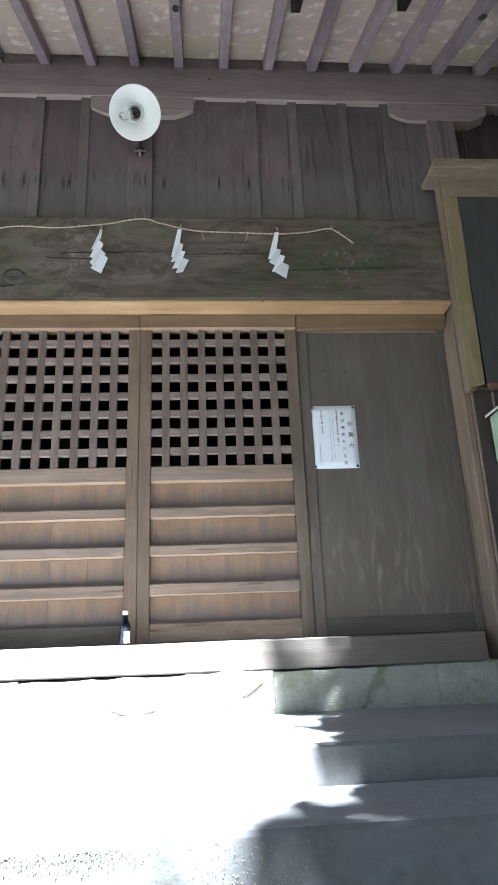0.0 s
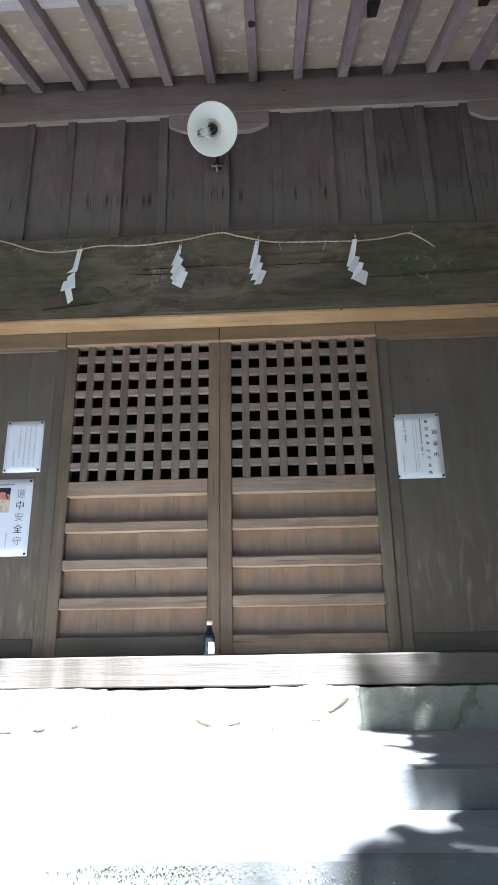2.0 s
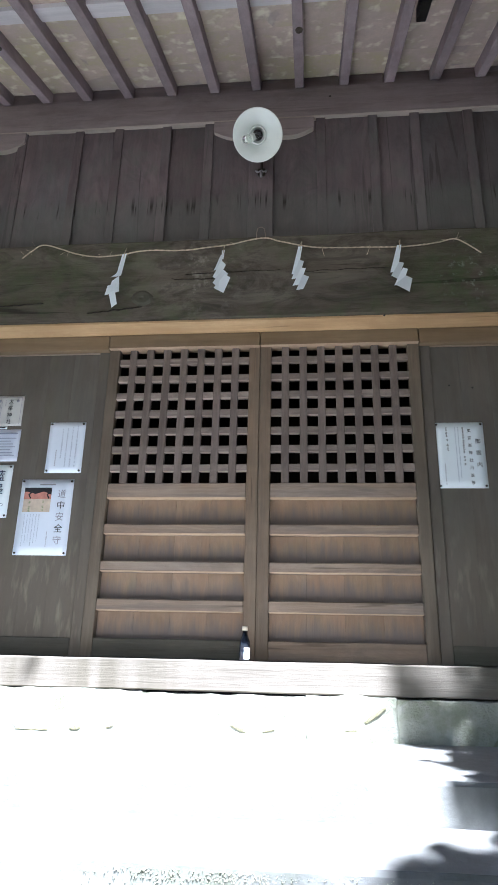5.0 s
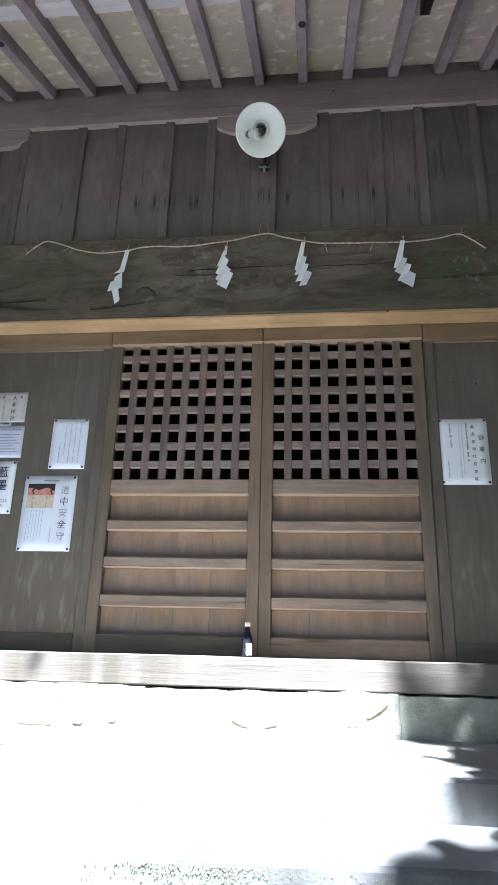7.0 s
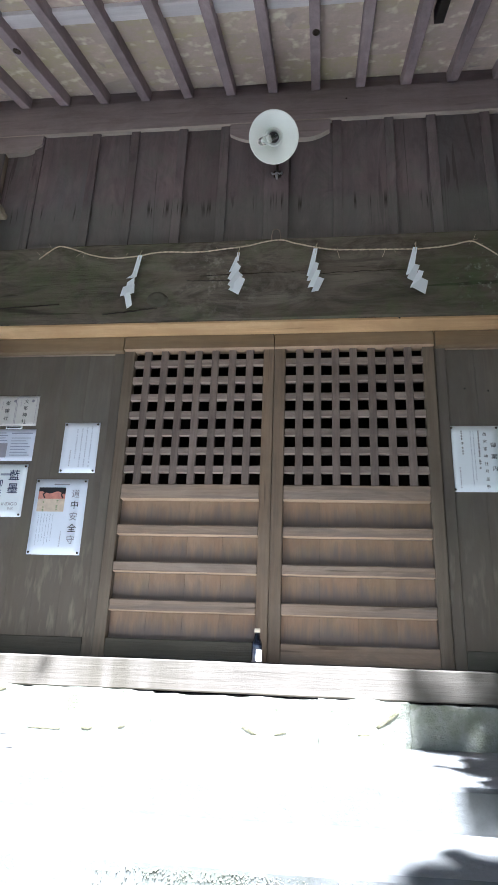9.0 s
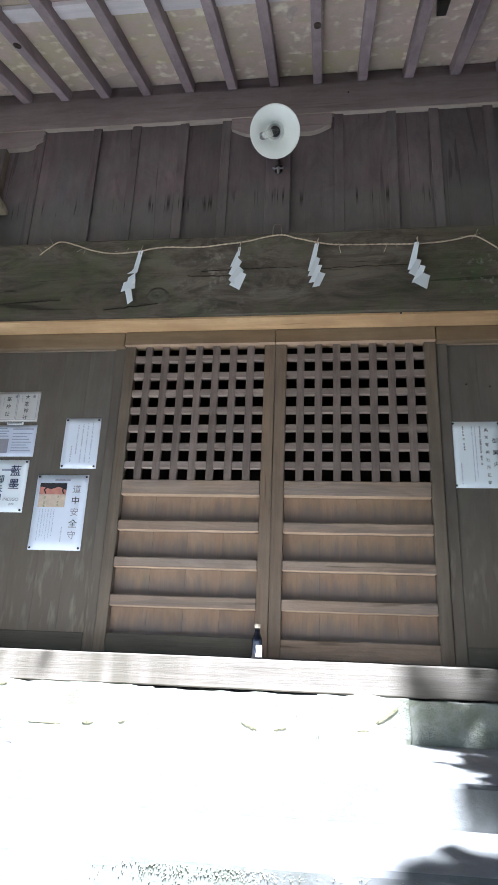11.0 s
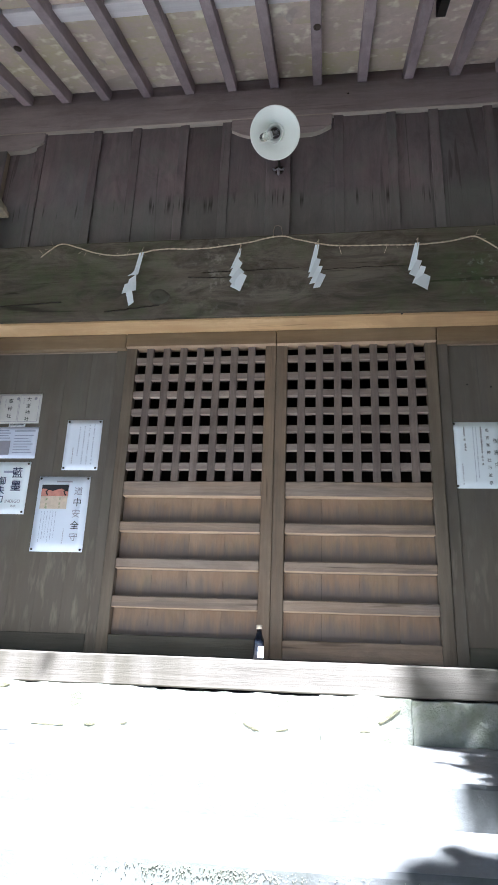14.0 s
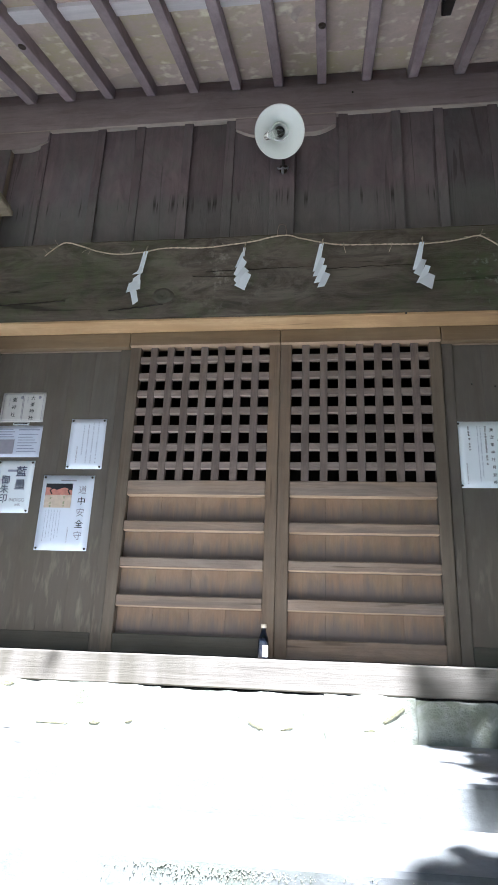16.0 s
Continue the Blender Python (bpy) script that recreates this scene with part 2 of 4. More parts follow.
# a damp band with dark runs above the beam
_nt = PLANK_Z.node_tree
_b = _nt.nodes["Principled BSDF"]
_col = _b.inputs["Base Color"].links[0].from_socket
_tc = _nt.nodes.new("ShaderNodeTexCoord")
_sep = _nt.nodes.new("ShaderNodeSeparateXYZ")
_nt.links.new(_tc.outputs["Object"], _sep.inputs[0])
_low = _nt.nodes.new("ShaderNodeMapRange")
_low.inputs[1].default_value, _low.inputs[2].default_value = 2.62, 2.54
_nt.links.new(_sep.outputs[2], _low.inputs[0])
_foot = _nt.nodes.new("ShaderNodeMapRange")
_foot.inputs[1].default_value, _foot.inputs[2].default_value = 2.46, 2.53
_nt.links.new(_sep.outputs[2], _foot.inputs[0])
_mp = _nt.nodes.new("ShaderNodeMapping")
_mp.inputs["Scale"].default_value = (48.0, 48.0, 2.2)
_nt.links.new(_tc.outputs["Object"], _mp.inputs[0])
_run = noise_tex(_nt, _mp.outputs[0], 1.0, 2, 0.5, 0.58, 0.66)
_m1 = _nt.nodes.new("ShaderNodeMath")
_m1.operation = 'MULTIPLY'
_nt.links.new(_low.outputs[0], _m1.inputs[0])
_nt.links.new(_foot.outputs[0], _m1.inputs[1])
_m2 = _nt.nodes.new("ShaderNodeMath")
_m2.operation = 'MULTIPLY'
_nt.links.new(_m1.outputs[0], _m2.inputs[0])
_nt.links.new(_run, _m2.inputs[1])
_damp = blend(_nt, _low.outputs[0], _col, (0.135, 0.142, 0.125), amount=0.45)
_nt.links.new(blend(_nt, _m2.outputs[0], _damp, (0.022, 0.018, 0.016), amount=0.85), _b.inputs["Base Color"])
KETA_X = wood("eaves_beam_wood", (0.38, 0.316, 0.319), (0.275, 0.226, 0.228), 'x', tone=0.05, grain=8.0, cracks=0.3, blot=(0.407, 0.352, 0.341), blot_amount=0.35, drip=(0.209, 0.171, 0.171), drip_amount=0.3)
RAFTER_Y = wood("rafter_wood", (0.44, 0.358, 0.369), (0.297, 0.237, 0.248), 'y', tone=0.15, stain=(0.484, 0.407, 0.396), stain_amount=0.5, grain=9.0, blot=(0.242, 0.198, 0.204), blot_amount=0.4)
DECK = mottled("roof_board_wood", (0.72, 0.59, 0.49), (0.45, 0.365, 0.345), 2.6, moss=(0.57, 0.52, 0.29), moss_amount=0.75, fleck=(0.92, 0.89, 0.72), relief=0.2, patch=(0.36, 0.30, 0.29))
# light from below is painted into this edge colour
LIT_EDGE_X = wood("lit_edge_wood", (0.52, 0.385, 0.26), (0.38, 0.27, 0.18), 'x', tone=0.1)
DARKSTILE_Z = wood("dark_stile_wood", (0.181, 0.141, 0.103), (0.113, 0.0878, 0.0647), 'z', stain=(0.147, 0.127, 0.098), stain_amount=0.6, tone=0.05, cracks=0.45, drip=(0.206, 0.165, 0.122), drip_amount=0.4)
# brighter colours for downward faces, standing in for bounce light
LIT_LATTICE_EDGE = wood("lit_lattice_edge_wood", (0.46, 0.378, 0.317), (0.313, 0.251, 0.207), 'x', tone=0.2)
LIT_BELOW_X = wood("lit_underside_wood", (0.52, 0.45, 0.39), (0.36, 0.31, 0.27), 'x', tone=0.05)
STRIP = wood("pale_batten_wood", (0.84, 0.80, 0.80), (0.70, 0.66, 0.67), 'x', tone=0.08)
MOSSY_Z = wood("mossy_case_wood", (0.3, 0.256, 0.15), (0.188, 0.156, 0.0825), 'z', moss=(0.175, 0.188, 0.0562), moss_amount=0.8, tone=0.05, grain=9.0, blot=(0.375, 0.325, 0.213), blot_amount=0.4)
CASE_X = wood("case_cap_wood", (0.325, 0.273, 0.189), (0.208, 0.169, 0.114), 'x', tone=0.08, moss=(0.169, 0.169, 0.078), moss_amount=0.5, blot=(0.442, 0.39, 0.286), blot_amount=0.4)
SLATE = wood("case_panel_wood", (0.0754, 0.078, 0.0728), (0.052, 0.0546, 0.0533), 'z', tone=0.06, grain=7.0, blot=(0.065, 0.0858, 0.078), blot_amount=0.5)
FOOT_X = wood("damp_foot_wood", (0.123, 0.109, 0.085), (0.0808, 0.0731, 0.0578), 'x', tone=0.06, moss=(0.0723, 0.0808, 0.0527), moss_amount=0.5)
BROWN_Z = wood("brown_wall_wood", (0.0765, 0.0607, 0.0564), (0.045, 0.0353, 0.0349), 'z', tone=0.15)
REDDISH_X = wood("reddish_rail_wood", (0.30, 0.16, 0.11), (0.17, 0.09, 0.06), 'x')
NEAR_BLACK = wood("near_black_wood", (0.05, 0.04, 0.032), (0.025, 0.02, 0.016), 'z')
SILL_X = wood("sill_wood", (0.143, 0.125, 0.103), (0.0893, 0.0763, 0.0611), 'x', tone=0.05, stain=(0.0972, 0.0871, 0.068), stain_amount=0.6)
# dark brown bands across the western half of the sill
_nt = SILL_X.node_tree
_b = _nt.nodes["Principled BSDF"]
_col = _b.inputs["Base Color"].links[0].from_socket
_tc = _nt.nodes.new("ShaderNodeTexCoord")
_sep = _nt.nodes.new("ShaderNodeSeparateXYZ")
_nt.links.new(_tc.outputs["Object"], _sep.inputs[0])
_west = _nt.nodes.new("ShaderNodeMapRange")
_west.inputs[1].default_value, _west.inputs[2].default_value = -0.15, -0.60
_nt.links.new(_sep.outputs[0], _west.inputs[0])
_mp = _nt.nodes.new("ShaderNodeMapping")
_mp.inputs["Scale"].default_value = (3.0, 0.3, 0.6)
_nt.links.new(_tc.outputs["Object"], _mp.inputs[0])
_band = noise_tex(_nt, _mp.outputs[0], 1.9, 3, 0.5, 0.40, 0.56, 0.4)
_mul = _nt.nodes.new("ShaderNodeMath")
_mul.operation = 'MULTIPLY'
_nt.links.new(_west.outputs[0], _mul.inputs[0])
_nt.links.new(_band, _mul.inputs[1])
_nt.links.new(blend(_nt, _mul.outputs[0], _col, (0.055, 0.047, 0.033), amount=0.8), _b.inputs["Base Color"])
STONE = mottled("foundation_stone", (0.327, 0.327, 0.283), (0.232, 0.238, 0.188), 6.0, moss=(0.164, 0.174, 0.104), moss_amount=0.6, relief=0.6, dist=0.012, patch=(0.099, 0.109, 0.0495))
PALEMOSS = mottled("dry_pale_moss", (0.33, 0.32, 0.25), (0.24, 0.24, 0.17), 40.0, relief=0.6, dist=0.003)
MOSS = mottled("olive_moss", (0.22, 0.205, 0.125), (0.15, 0.145, 0.085), 40.0, relief=1.0, dist=0.004)
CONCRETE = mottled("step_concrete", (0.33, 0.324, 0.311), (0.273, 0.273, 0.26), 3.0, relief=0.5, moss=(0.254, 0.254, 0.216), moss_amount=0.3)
# riser colours: shade mixed into the concrete, besides some real moss
SHADED_MOSSCRETE = mottled("shaded_mossy_concrete", (0.154, 0.154, 0.147), (0.119, 0.12, 0.112), 4.0, relief=0.3, dist=0.008, moss=(0.0686, 0.0768, 0.045), moss_amount=0.5)
SHADED_RISER = mottled("shaded_riser_concrete", (0.144, 0.144, 0.137), (0.116, 0.116, 0.109), 4.0, relief=0.3, dist=0.008, moss=(0.0825, 0.0856, 0.0632), moss_amount=0.4)
EARTH = mottled("trodden_earth", (0.16, 0.135, 0.10), (0.10, 0.085, 0.06), 2.0, moss=(0.08, 0.10, 0.04), moss_amount=0.5, relief=1.0, dist=0.02)
BARK = mottled("bark", (0.13, 0.10, 0.075), (0.07, 0.055, 0.04), 9.0, relief=1.0, dist=0.02)
ROOFING = mottled("roof_shingle", (0.10, 0.095, 0.09), (0.06, 0.06, 0.055), 4.0)
PAPER = plain("white_paper", (0.80, 0.86, 0.91), 0.55, vary=0.02, scale=6)
GLOSSY = plain("laminated_paper", (0.75, 0.80, 0.90), 0.22, spec=0.5, vary=0.02, scale=6)
BEIGE = plain("aged_paper", (0.58, 0.575, 0.56), 0.6, vary=0.06, scale=9)
BLUISH = plain("bluish_paper", (0.62, 0.66, 0.78), 0.35, vary=0.03, scale=8)
INK = plain("black_ink", (0.02, 0.02, 0.025), 0.6)
BRUSHINK = plain("indigo_ink", (0.035, 0.045, 0.11), 0.6)
GREYINK = plain("grey_ink", (0.33, 0.32, 0.38), 0.6)
PALEINK = plain("faded_ink", (0.36, 0.39, 0.50), 0.6)
RED = plain("poster_red", (0.62, 0.27, 0.21), 0.5, vary=0.2, scale=30)
SAND = plain("poster_sand", (0.66, 0.55, 0.44), 0.5, vary=0.15, scale=30)
GREENTAG = plain("poster_green", (0.22, 0.30, 0.16), 0.5)
PIN = plain("dark_pin", (0.03, 0.028, 0.025), 0.5)
STRAW = plain("straw_rope", (0.66, 0.552, 0.408), 0.9, vary=0.25, scale=90)
WIRE = plain("rusty_wire", (0.30, 0.25, 0.20), 0.5, metal=0.6)
ENAMEL = plain("white_enamel", (0.80, 0.84, 0.80), 0.28, spec=0.5, vary=0.05, scale=5)
DARKMETAL = plain("dark_metal", (0.06, 0.055, 0.05), 0.45, metal=0.7)
CHROME = plain("dull_chrome", (0.55, 0.55, 0.56), 0.3, metal=0.9)
BOTTLE = plain("dark_bottle_glass", (0.012, 0.014, 0.022), 0.08, spec=0.6)
LABEL = plain("white_label", (0.82, 0.82, 0.80), 0.5, vary=0.02)
CAPMAT = plain("pale_cap", (0.72, 0.62, 0.48), 0.4)
PALEGREEN = plain("pale_green_paint", (0.48, 0.60, 0.46), 0.5)
WHITE = plain("white_paint", (0.80, 0.80, 0.77), 0.5)
LEAF = plain("leaf_green", (0.07, 0.12, 0.035), 0.55, vary=0.3, scale=3)
GLASS, _nt, _b = mat_base("clear_bulb_glass", 0.05)
_b.inputs["Transmission Weight"].default_value = 1.0
_b.inputs["Base Color"].default_value = (0.95, 0.95, 0.93, 1)


# ---- mesh helpers ----
def block(x0, x1, y0, y1, z0, z1, bev=0.003, bm=None):
    """A block with slightly rounded edges."""
    made = bmesh.new()
    bmesh.ops.create_cube(made, size=1)
    for v in made.verts:
        v.co = Vector(((x0 + x1) / 2 + v.co.x * (x1 - x0), (y0 + y1) / 2 + v.co.y * (y1 - y0), (z0 + z1) / 2 + v.co.z * (z1 - z0)))
    if bev:
        bmesh.ops.bevel(made, geom=list(made.edges), offset=bev, segments=1, affect='EDGES', profile=0.5)
    if bm is None:
        return made
    me = bpy.data.meshes.new("tmp")
    made.to_mesh(me)
    made.free()
    bm.from_mesh(me)
    bpy.data.meshes.remove(me)
    return bm


def worn(x0, x1, y0, y1, z0, z1, step=0.09, rough=0.004, bev=0.006, seed=0.0, size=3.0):
    """A hand-hewn timber or stone: a rounded block, cut across and made uneven."""
    bm = block(x0, x1, y0, y1, z0, z1, bev)
    for axis, a, b in ((0, x0, x1), (1, y0, y1), (2, z0, z1)):
        n = int((b - a) / step)
        for i in range(1, n):
            co = [0, 0, 0]
            co[axis] = a + (b - a) * i / n
            no = [0, 0, 0]
            no[axis] = 1
            bmesh.ops.bisect_plane(bm, geom=list(bm.verts) + list(bm.edges) + list(bm.faces), plane_co=co, plane_no=no)
    for v in bm.verts:
        p = v.co * size + Vector((seed * 7.3, seed * 3.1, seed))
        v.co += Vector((noise.noise(p), noise.noise(p + Vector((9, 0, 0))), noise.noise(p + Vector((0, 9, 0))))) * rough
    return bm


def tube(points, radii, sides=8, bm=None):
    """A tube along points, with a radius at each."""
    bm = bm or bmesh.new()
    pts = [Vector(p) for p in points]
    if isinstance(radii, (int, float)):
        radii = [radii] * len(pts)
    rings = []
    side = None
    for i, p in enumerate(pts):
        d = (pts[min(i + 1, len(pts) - 1)] - pts[max(i - 1, 0)]).normalized()
        if side is None:
            side = d.orthogonal().normalized()
        side = (side - d * side.dot(d)).normalized()
        up = d.cross(side)
        rings.append([bm.verts.new(p + (side * math.cos(a) + up * math.sin(a)) * radii[i]) for a in (2 * math.pi * k / sides for k in range(sides))])
    for r0, r1 in zip(rings, rings[1:]):
        for k in range(sides):
            bm.faces.new((r0[k], r0[(k + 1) % sides], r1[(k + 1) % sides], r1[k])).smooth = True
    bm.faces.new(rings[0][::-1])
    bm.faces.new(rings[-1])
    return bm


def turned(profile, sides=32, smooth=True):
    """A body turned about the z axis from (radius, height) pairs."""
    bm = bmesh.new()
    rings = []
    for r, z in profile:
        rings.append([bm.verts.new((max(r, 1e-4) * math.cos(2 * math.pi * k / sides), max(r, 1e-4) * math.sin(2 * math.pi * k / sides), z)) for k in range(sides)])
    for r0, r1 in zip(rings, rings[1:]):
        for k in range(sides):
            bm.faces.new((r0[k], r0[(k + 1) % sides], r1[(k + 1) % sides], r1[k])).smooth = smooth
    bmesh.ops.recalc_face_normals(bm, faces=bm.faces)
    return bm


def prism(outline, y0, y1):
    """A plate with an outline in x and z, from y0 to y1."""
    bm = bmesh.new()
    a = [bm.verts.new((x, y0, z)) for x, z in outline]
    b = [bm.verts.new((x, y1, z)) for x, z in outline]
    bm.faces.new(a)
    bm.faces.new(b[::-1])
    for i in range(len(a)):
        j = (i + 1) % len(a)
        bm.faces.new((a[i], b[i], b[j], a[j]))
    bmesh.ops.recalc_face_normals(bm, faces=bm.faces)
    return bm


def mesh_of(name, bm, material):
    me = bpy.data.meshes.new(name)
    bm.to_mesh(me)
    bm.free()
    me.materials.append(material)
    return me


def thing(name, label, category, group="", kind="", at=(0, 0, 0)):
    ob = new(name)
    ob.location = at
    ob.empty_display_size = 0.1
    return tagged(ob, label, category, group, kind)


def part(name, bm, material, parent, label=""):
    """One mesh under a thing or a part; the bmesh is given in the thing's own coordinates."""
    ob = new(name, mesh_of(name, bm, material))
    ob.parent = parent
    return tagged(ob, label)


def solid(name, bm, material, label, category, group="", kind=""):
    return tagged(new(name, mesh_of(name, bm, material)), label, category, group, kind)


def letters(name, body, size, x, y, z, material, parent, spacing=1.0, bold=0.0):
    """Raised lettering on a sheet that faces the -y side, a part for each line; x, z: the first character's middle."""
    for i, line in enumerate(body.split("\n")):
        cu = bpy.data.curves.new(name, 'FONT')
        cu.body, cu.size, cu.align_x, cu.extrude, cu.offset = line, size, 'CENTER', 0.0003, bold
        tmp = bpy.data.objects.new(name, cu)
        scene.collection.objects.link(tmp)
        me = bpy.data.meshes.new_from_object(tmp.evaluated_get(bpy.context.evaluated_depsgraph_get()))
        bpy.data.objects.remove(tmp)
        bpy.data.curves.remove(cu)
        me.transform(pose(x, y, z - size * 0.35 - i * size * spacing, 90))
        me.materials.clear()
        me.materials.append(material)
        ob = new(name, me)
        ob.parent = parent


# ---- ground, steps and foundation ----
bm = bmesh.new()
bmesh.ops.create_grid(bm, x_segments=60, y_segments=60, size=1)
for v in bm.verts:
    v.co = Vector((math.copysign(abs(v.co.x) ** 3, v.co.x) * 400, math.copysign(abs(v.co.y) ** 3, v.co.y) * 400 - 2, -1.5))
    v.co.z += 0.03 * noise.noise(v.co * 0.6) + 0.02 * noise.noise(v.co * 2.0)
solid("ground", bm, EARTH, "trodden brown earth with moss in front of the shrine", "ground", kind="structure")

# each step: front edge, back edge, top, bottom
STEPS = ((-1.04, -0.165, -0.41, -1.5), (-1.485, -1.04, -0.53, -1.5), (-1.85, -1.485, -0.70, -1.5), (-2.2, -1.85, -0.87, -1.5), (-2.55, -2.2, -1.04, -1.5), (-2.9, -2.55, -1.22, -1.5))
for i, (y0, y1, z1, z0) in enumerate(STEPS):
    bm = worn(-3.6, 3.6, y0, y1 - 0.002, z0, z1, 0.2, 0.006, 0.012, i + 1.0, 2.0)
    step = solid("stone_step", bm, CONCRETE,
          "broad grey concrete step below the sill, mostly sunlit" if i == 0 else "grey concrete step with mossy riser coloured darker for shade", "step", "steps up to the shrine")
    # front faces get the darker concrete that paints in their shade
    step.data.materials.append(SHADED_MOSSCRETE if i else SHADED_RISER)
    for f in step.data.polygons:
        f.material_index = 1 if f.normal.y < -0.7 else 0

moss = thing("moss_growth", "grey-green moss tufts growing on the sunlit concrete riser", "moss", kind="stuff")
r = random.Random(12)
verts, faces = [], []
for i in range(750):
    x = r.choice((r.gauss(-0.06, 0.10), r.gauss(0.12, 0.06), r.uniform(0.30, 0.60)))
    z = -0.548 - abs(r.gauss(0, 0.022)) if x < 0.28 else -0.545 - r.random() * 0.12
    q = r.uniform(0.0012, 0.0030)
    y = -1.487 - r.uniform(0.0, 0.003)
    k = len(verts)
    turn = r.uniform(0, 2)
    for j in range(5):
        a = turn + 2 * math.pi * j / 5
        verts.append((x + q * math.cos(a) * r.uniform(0.7, 1.4), y + 0.006, z + q * math.sin(a) * r.uniform(0.6, 1.1)))
    verts.append((x, y - q * 0.5, z))
    faces += [(k + j, k + (j + 1) % 5, k + 5) for j in range(5)]
me = bpy.data.meshes.new("tufts")
me.from_pydata(verts, [], faces)
me.materials.append(PALEMOSS)
ob = new("tufts", me)
ob.parent = moss
tagged(ob)

base = thing("stone_foundation", "mossy rough-hewn foundation stones below the wooden sill", "foundation", kind="structure")
edges = [-3.6, -2.9, -2.1, -1.3, -0.5, 0.258, 0.66, 1.426, 2.1, 2.9, 3.6]
for i, (a, b) in enumerate(zip(edges, edges[1:])):
    top = -0.2265 + 0.004 * math.sin(i * 2.7)
    bm = worn(a + 0.0004, b - 0.0004, -0.166, 0.25, -0.46, top, 0.035, 0.014, 0.004, 1.7, 7.0)
    for v in bm.verts:
        if v.co.y < -0.1:
            # hammered face with shallow spalls, and a chipped upper edge
            v.co.y += 0.010 * max(0.0, noise.noise(v.co * 16.0) - 0.15) - 0.004 * noise.noise(v.co * 34.0)
            if v.co.z > -0.25:
                v.co.z -= 0.010 * max(0.0, noise.noise(v.co * 11.0 + Vector((3, 0, 0))))
    part("stone", bm, STONE, base)


def moss_pad(x, z, half, high, turn, seed):
    """A low cushion of moss caught in a hollow of the stone face, with a ragged outline."""
    bm = bmesh.new()
    rings = []
    for r in (1.0, 0.7, 0.35):
        ring = []
        for k in range(18):
            a = 2 * math.pi * k / 18
            q = r * (1.0 + 0.35 * noise.noise(Vector((math.cos(a) * 1.7, math.sin(a) * 1.7, seed))))
            u, w = half * q * math.cos(a), high * q * math.sin(a)
            ring.append(bm.verts.new((x + u * math.cos(turn) - w * math.sin(turn), -0.169 - 0.002 * (1 - r) - 0.003 * noise.noise(Vector((u * 90, w * 90, seed))), z + u * math.sin(turn) + w * math.cos(turn))))
        rings.append(ring)
    for r0, r1 in zip(rings, rings[1:]):
        for k in range(18):
            bm.faces.new((r0[k], r0[(k + 1) % 18], r1[(k + 1) % 18], r1[k])).smooth = True
    bm.faces.new(rings[-1])
    back = [bm.verts.new(v.co + Vector((0, 0.02, 0))) for v in rings[0]]
    for k in range(18):
        bm.faces.new((back[k], back[(k + 1) % 18], rings[0][(k + 1) % 18], rings[0][k]))
    bmesh.ops.recalc_face_normals(bm, faces=bm.faces)
    return bm


for i, (x, z, half, high, turn) in enumerate(((-0.33, -0.358, 0.022, 0.013, 0.5), (-0.052, -0.368, 0.042, 0.010, -0.45), (0.561, -0.300, 0.060, 0.010, 0.62), (0.088, -0.378, 0.030, 0.005, 0.2),
                                              (-1.0, -0.404, 0.075, 0.004, 0.0), (-0.80, -0.392, 0.030, 0.008, 0.1), (-0.64, -0.382, 0.020, 0.005, 0.3), (-1.26, -0.245, 0.050, 0.012, 0.1),
                                              (0.458, -0.365, 0.026, 0.006, 0.1))):
    part("moss_patch", moss_pad(x, z, half, high, turn, i * 3.7), MOSS, base, "olive brown moss in a hollow of the stone")

# ---- timber frame ----
solid("sill_beam", worn(-1.72, 1.70, -0.155, 0.12, -0.222, -0.086, 0.12, 0.004, 0.006, 2.2), SILL_X, "weathered grey-brown wooden sill beam along the doorway", "beam", kind="structure")
beam = worn(-1.78, 1.80, -0.156, -0.02, 1.719, 2.262, 0.09, 0.010, 0.014, 5.1, 1.6)
lintel = solid("lintel_beam", beam, BEAM_X, "massive dark mossy timber beam above the doors", "beam", kind="structure")
for kx, kz, kr in ((-0.665, 1.868, 1.0),):
    b = turned([(0.0, 0.0), (0.010, 0.001), (0.016, 0.005), (0.022, 0.002), (0.030, 0.006), (0.038, 0.003), (0.050, -0.006)], 22)
    bmesh.ops.transform(b, matrix=pose(kx, -0.158, kz, 90) @ Matrix.Diagonal((1.3 * kr, 1.0 * kr, 1, 1)), verts=b.verts)
    for v in b.verts:
        v.co += Vector((noise.noise(v.co * 30), 0, noise.noise(v.co * 30 + Vector((5, 5, 5))))) * 0.006
    part("knot", b, FOOT_X, lintel, "dark ringed knot in the beam")
for cx0, cx1, cz, rise in ((-0.42, 0.20, 2.015, 0.01), (0.16, 0.78, 2.005, 0.012), (-0.98, -0.66, 1.775, 0.035), (-0.50, -0.18, 1.985, -0.01), (-1.7, -1.25, 1.83, 0.02)):
    up, down = [], []
    for k in range(25):
        a = k / 24
        z = cz + rise * a + 0.006 * noise.noise(Vector((cx0 * 9 + a * 9, 1, 2)))
        wide = 0.0017 * math.sin(math.pi * a) * (0.6 + 0.8 * abs(noise.noise(Vector((a * 14, cx0, 7)))))
        up.append((cx0 + (cx1 - cx0) * a, z + wide + 0.0003))
        down.append((cx0 + (cx1 - cx0) * a, z - wide))
    part("drying_crack", prism(up + down[::-1], -0.1625, -0.150), NEAR_BLACK, lintel, "dark drying crack")
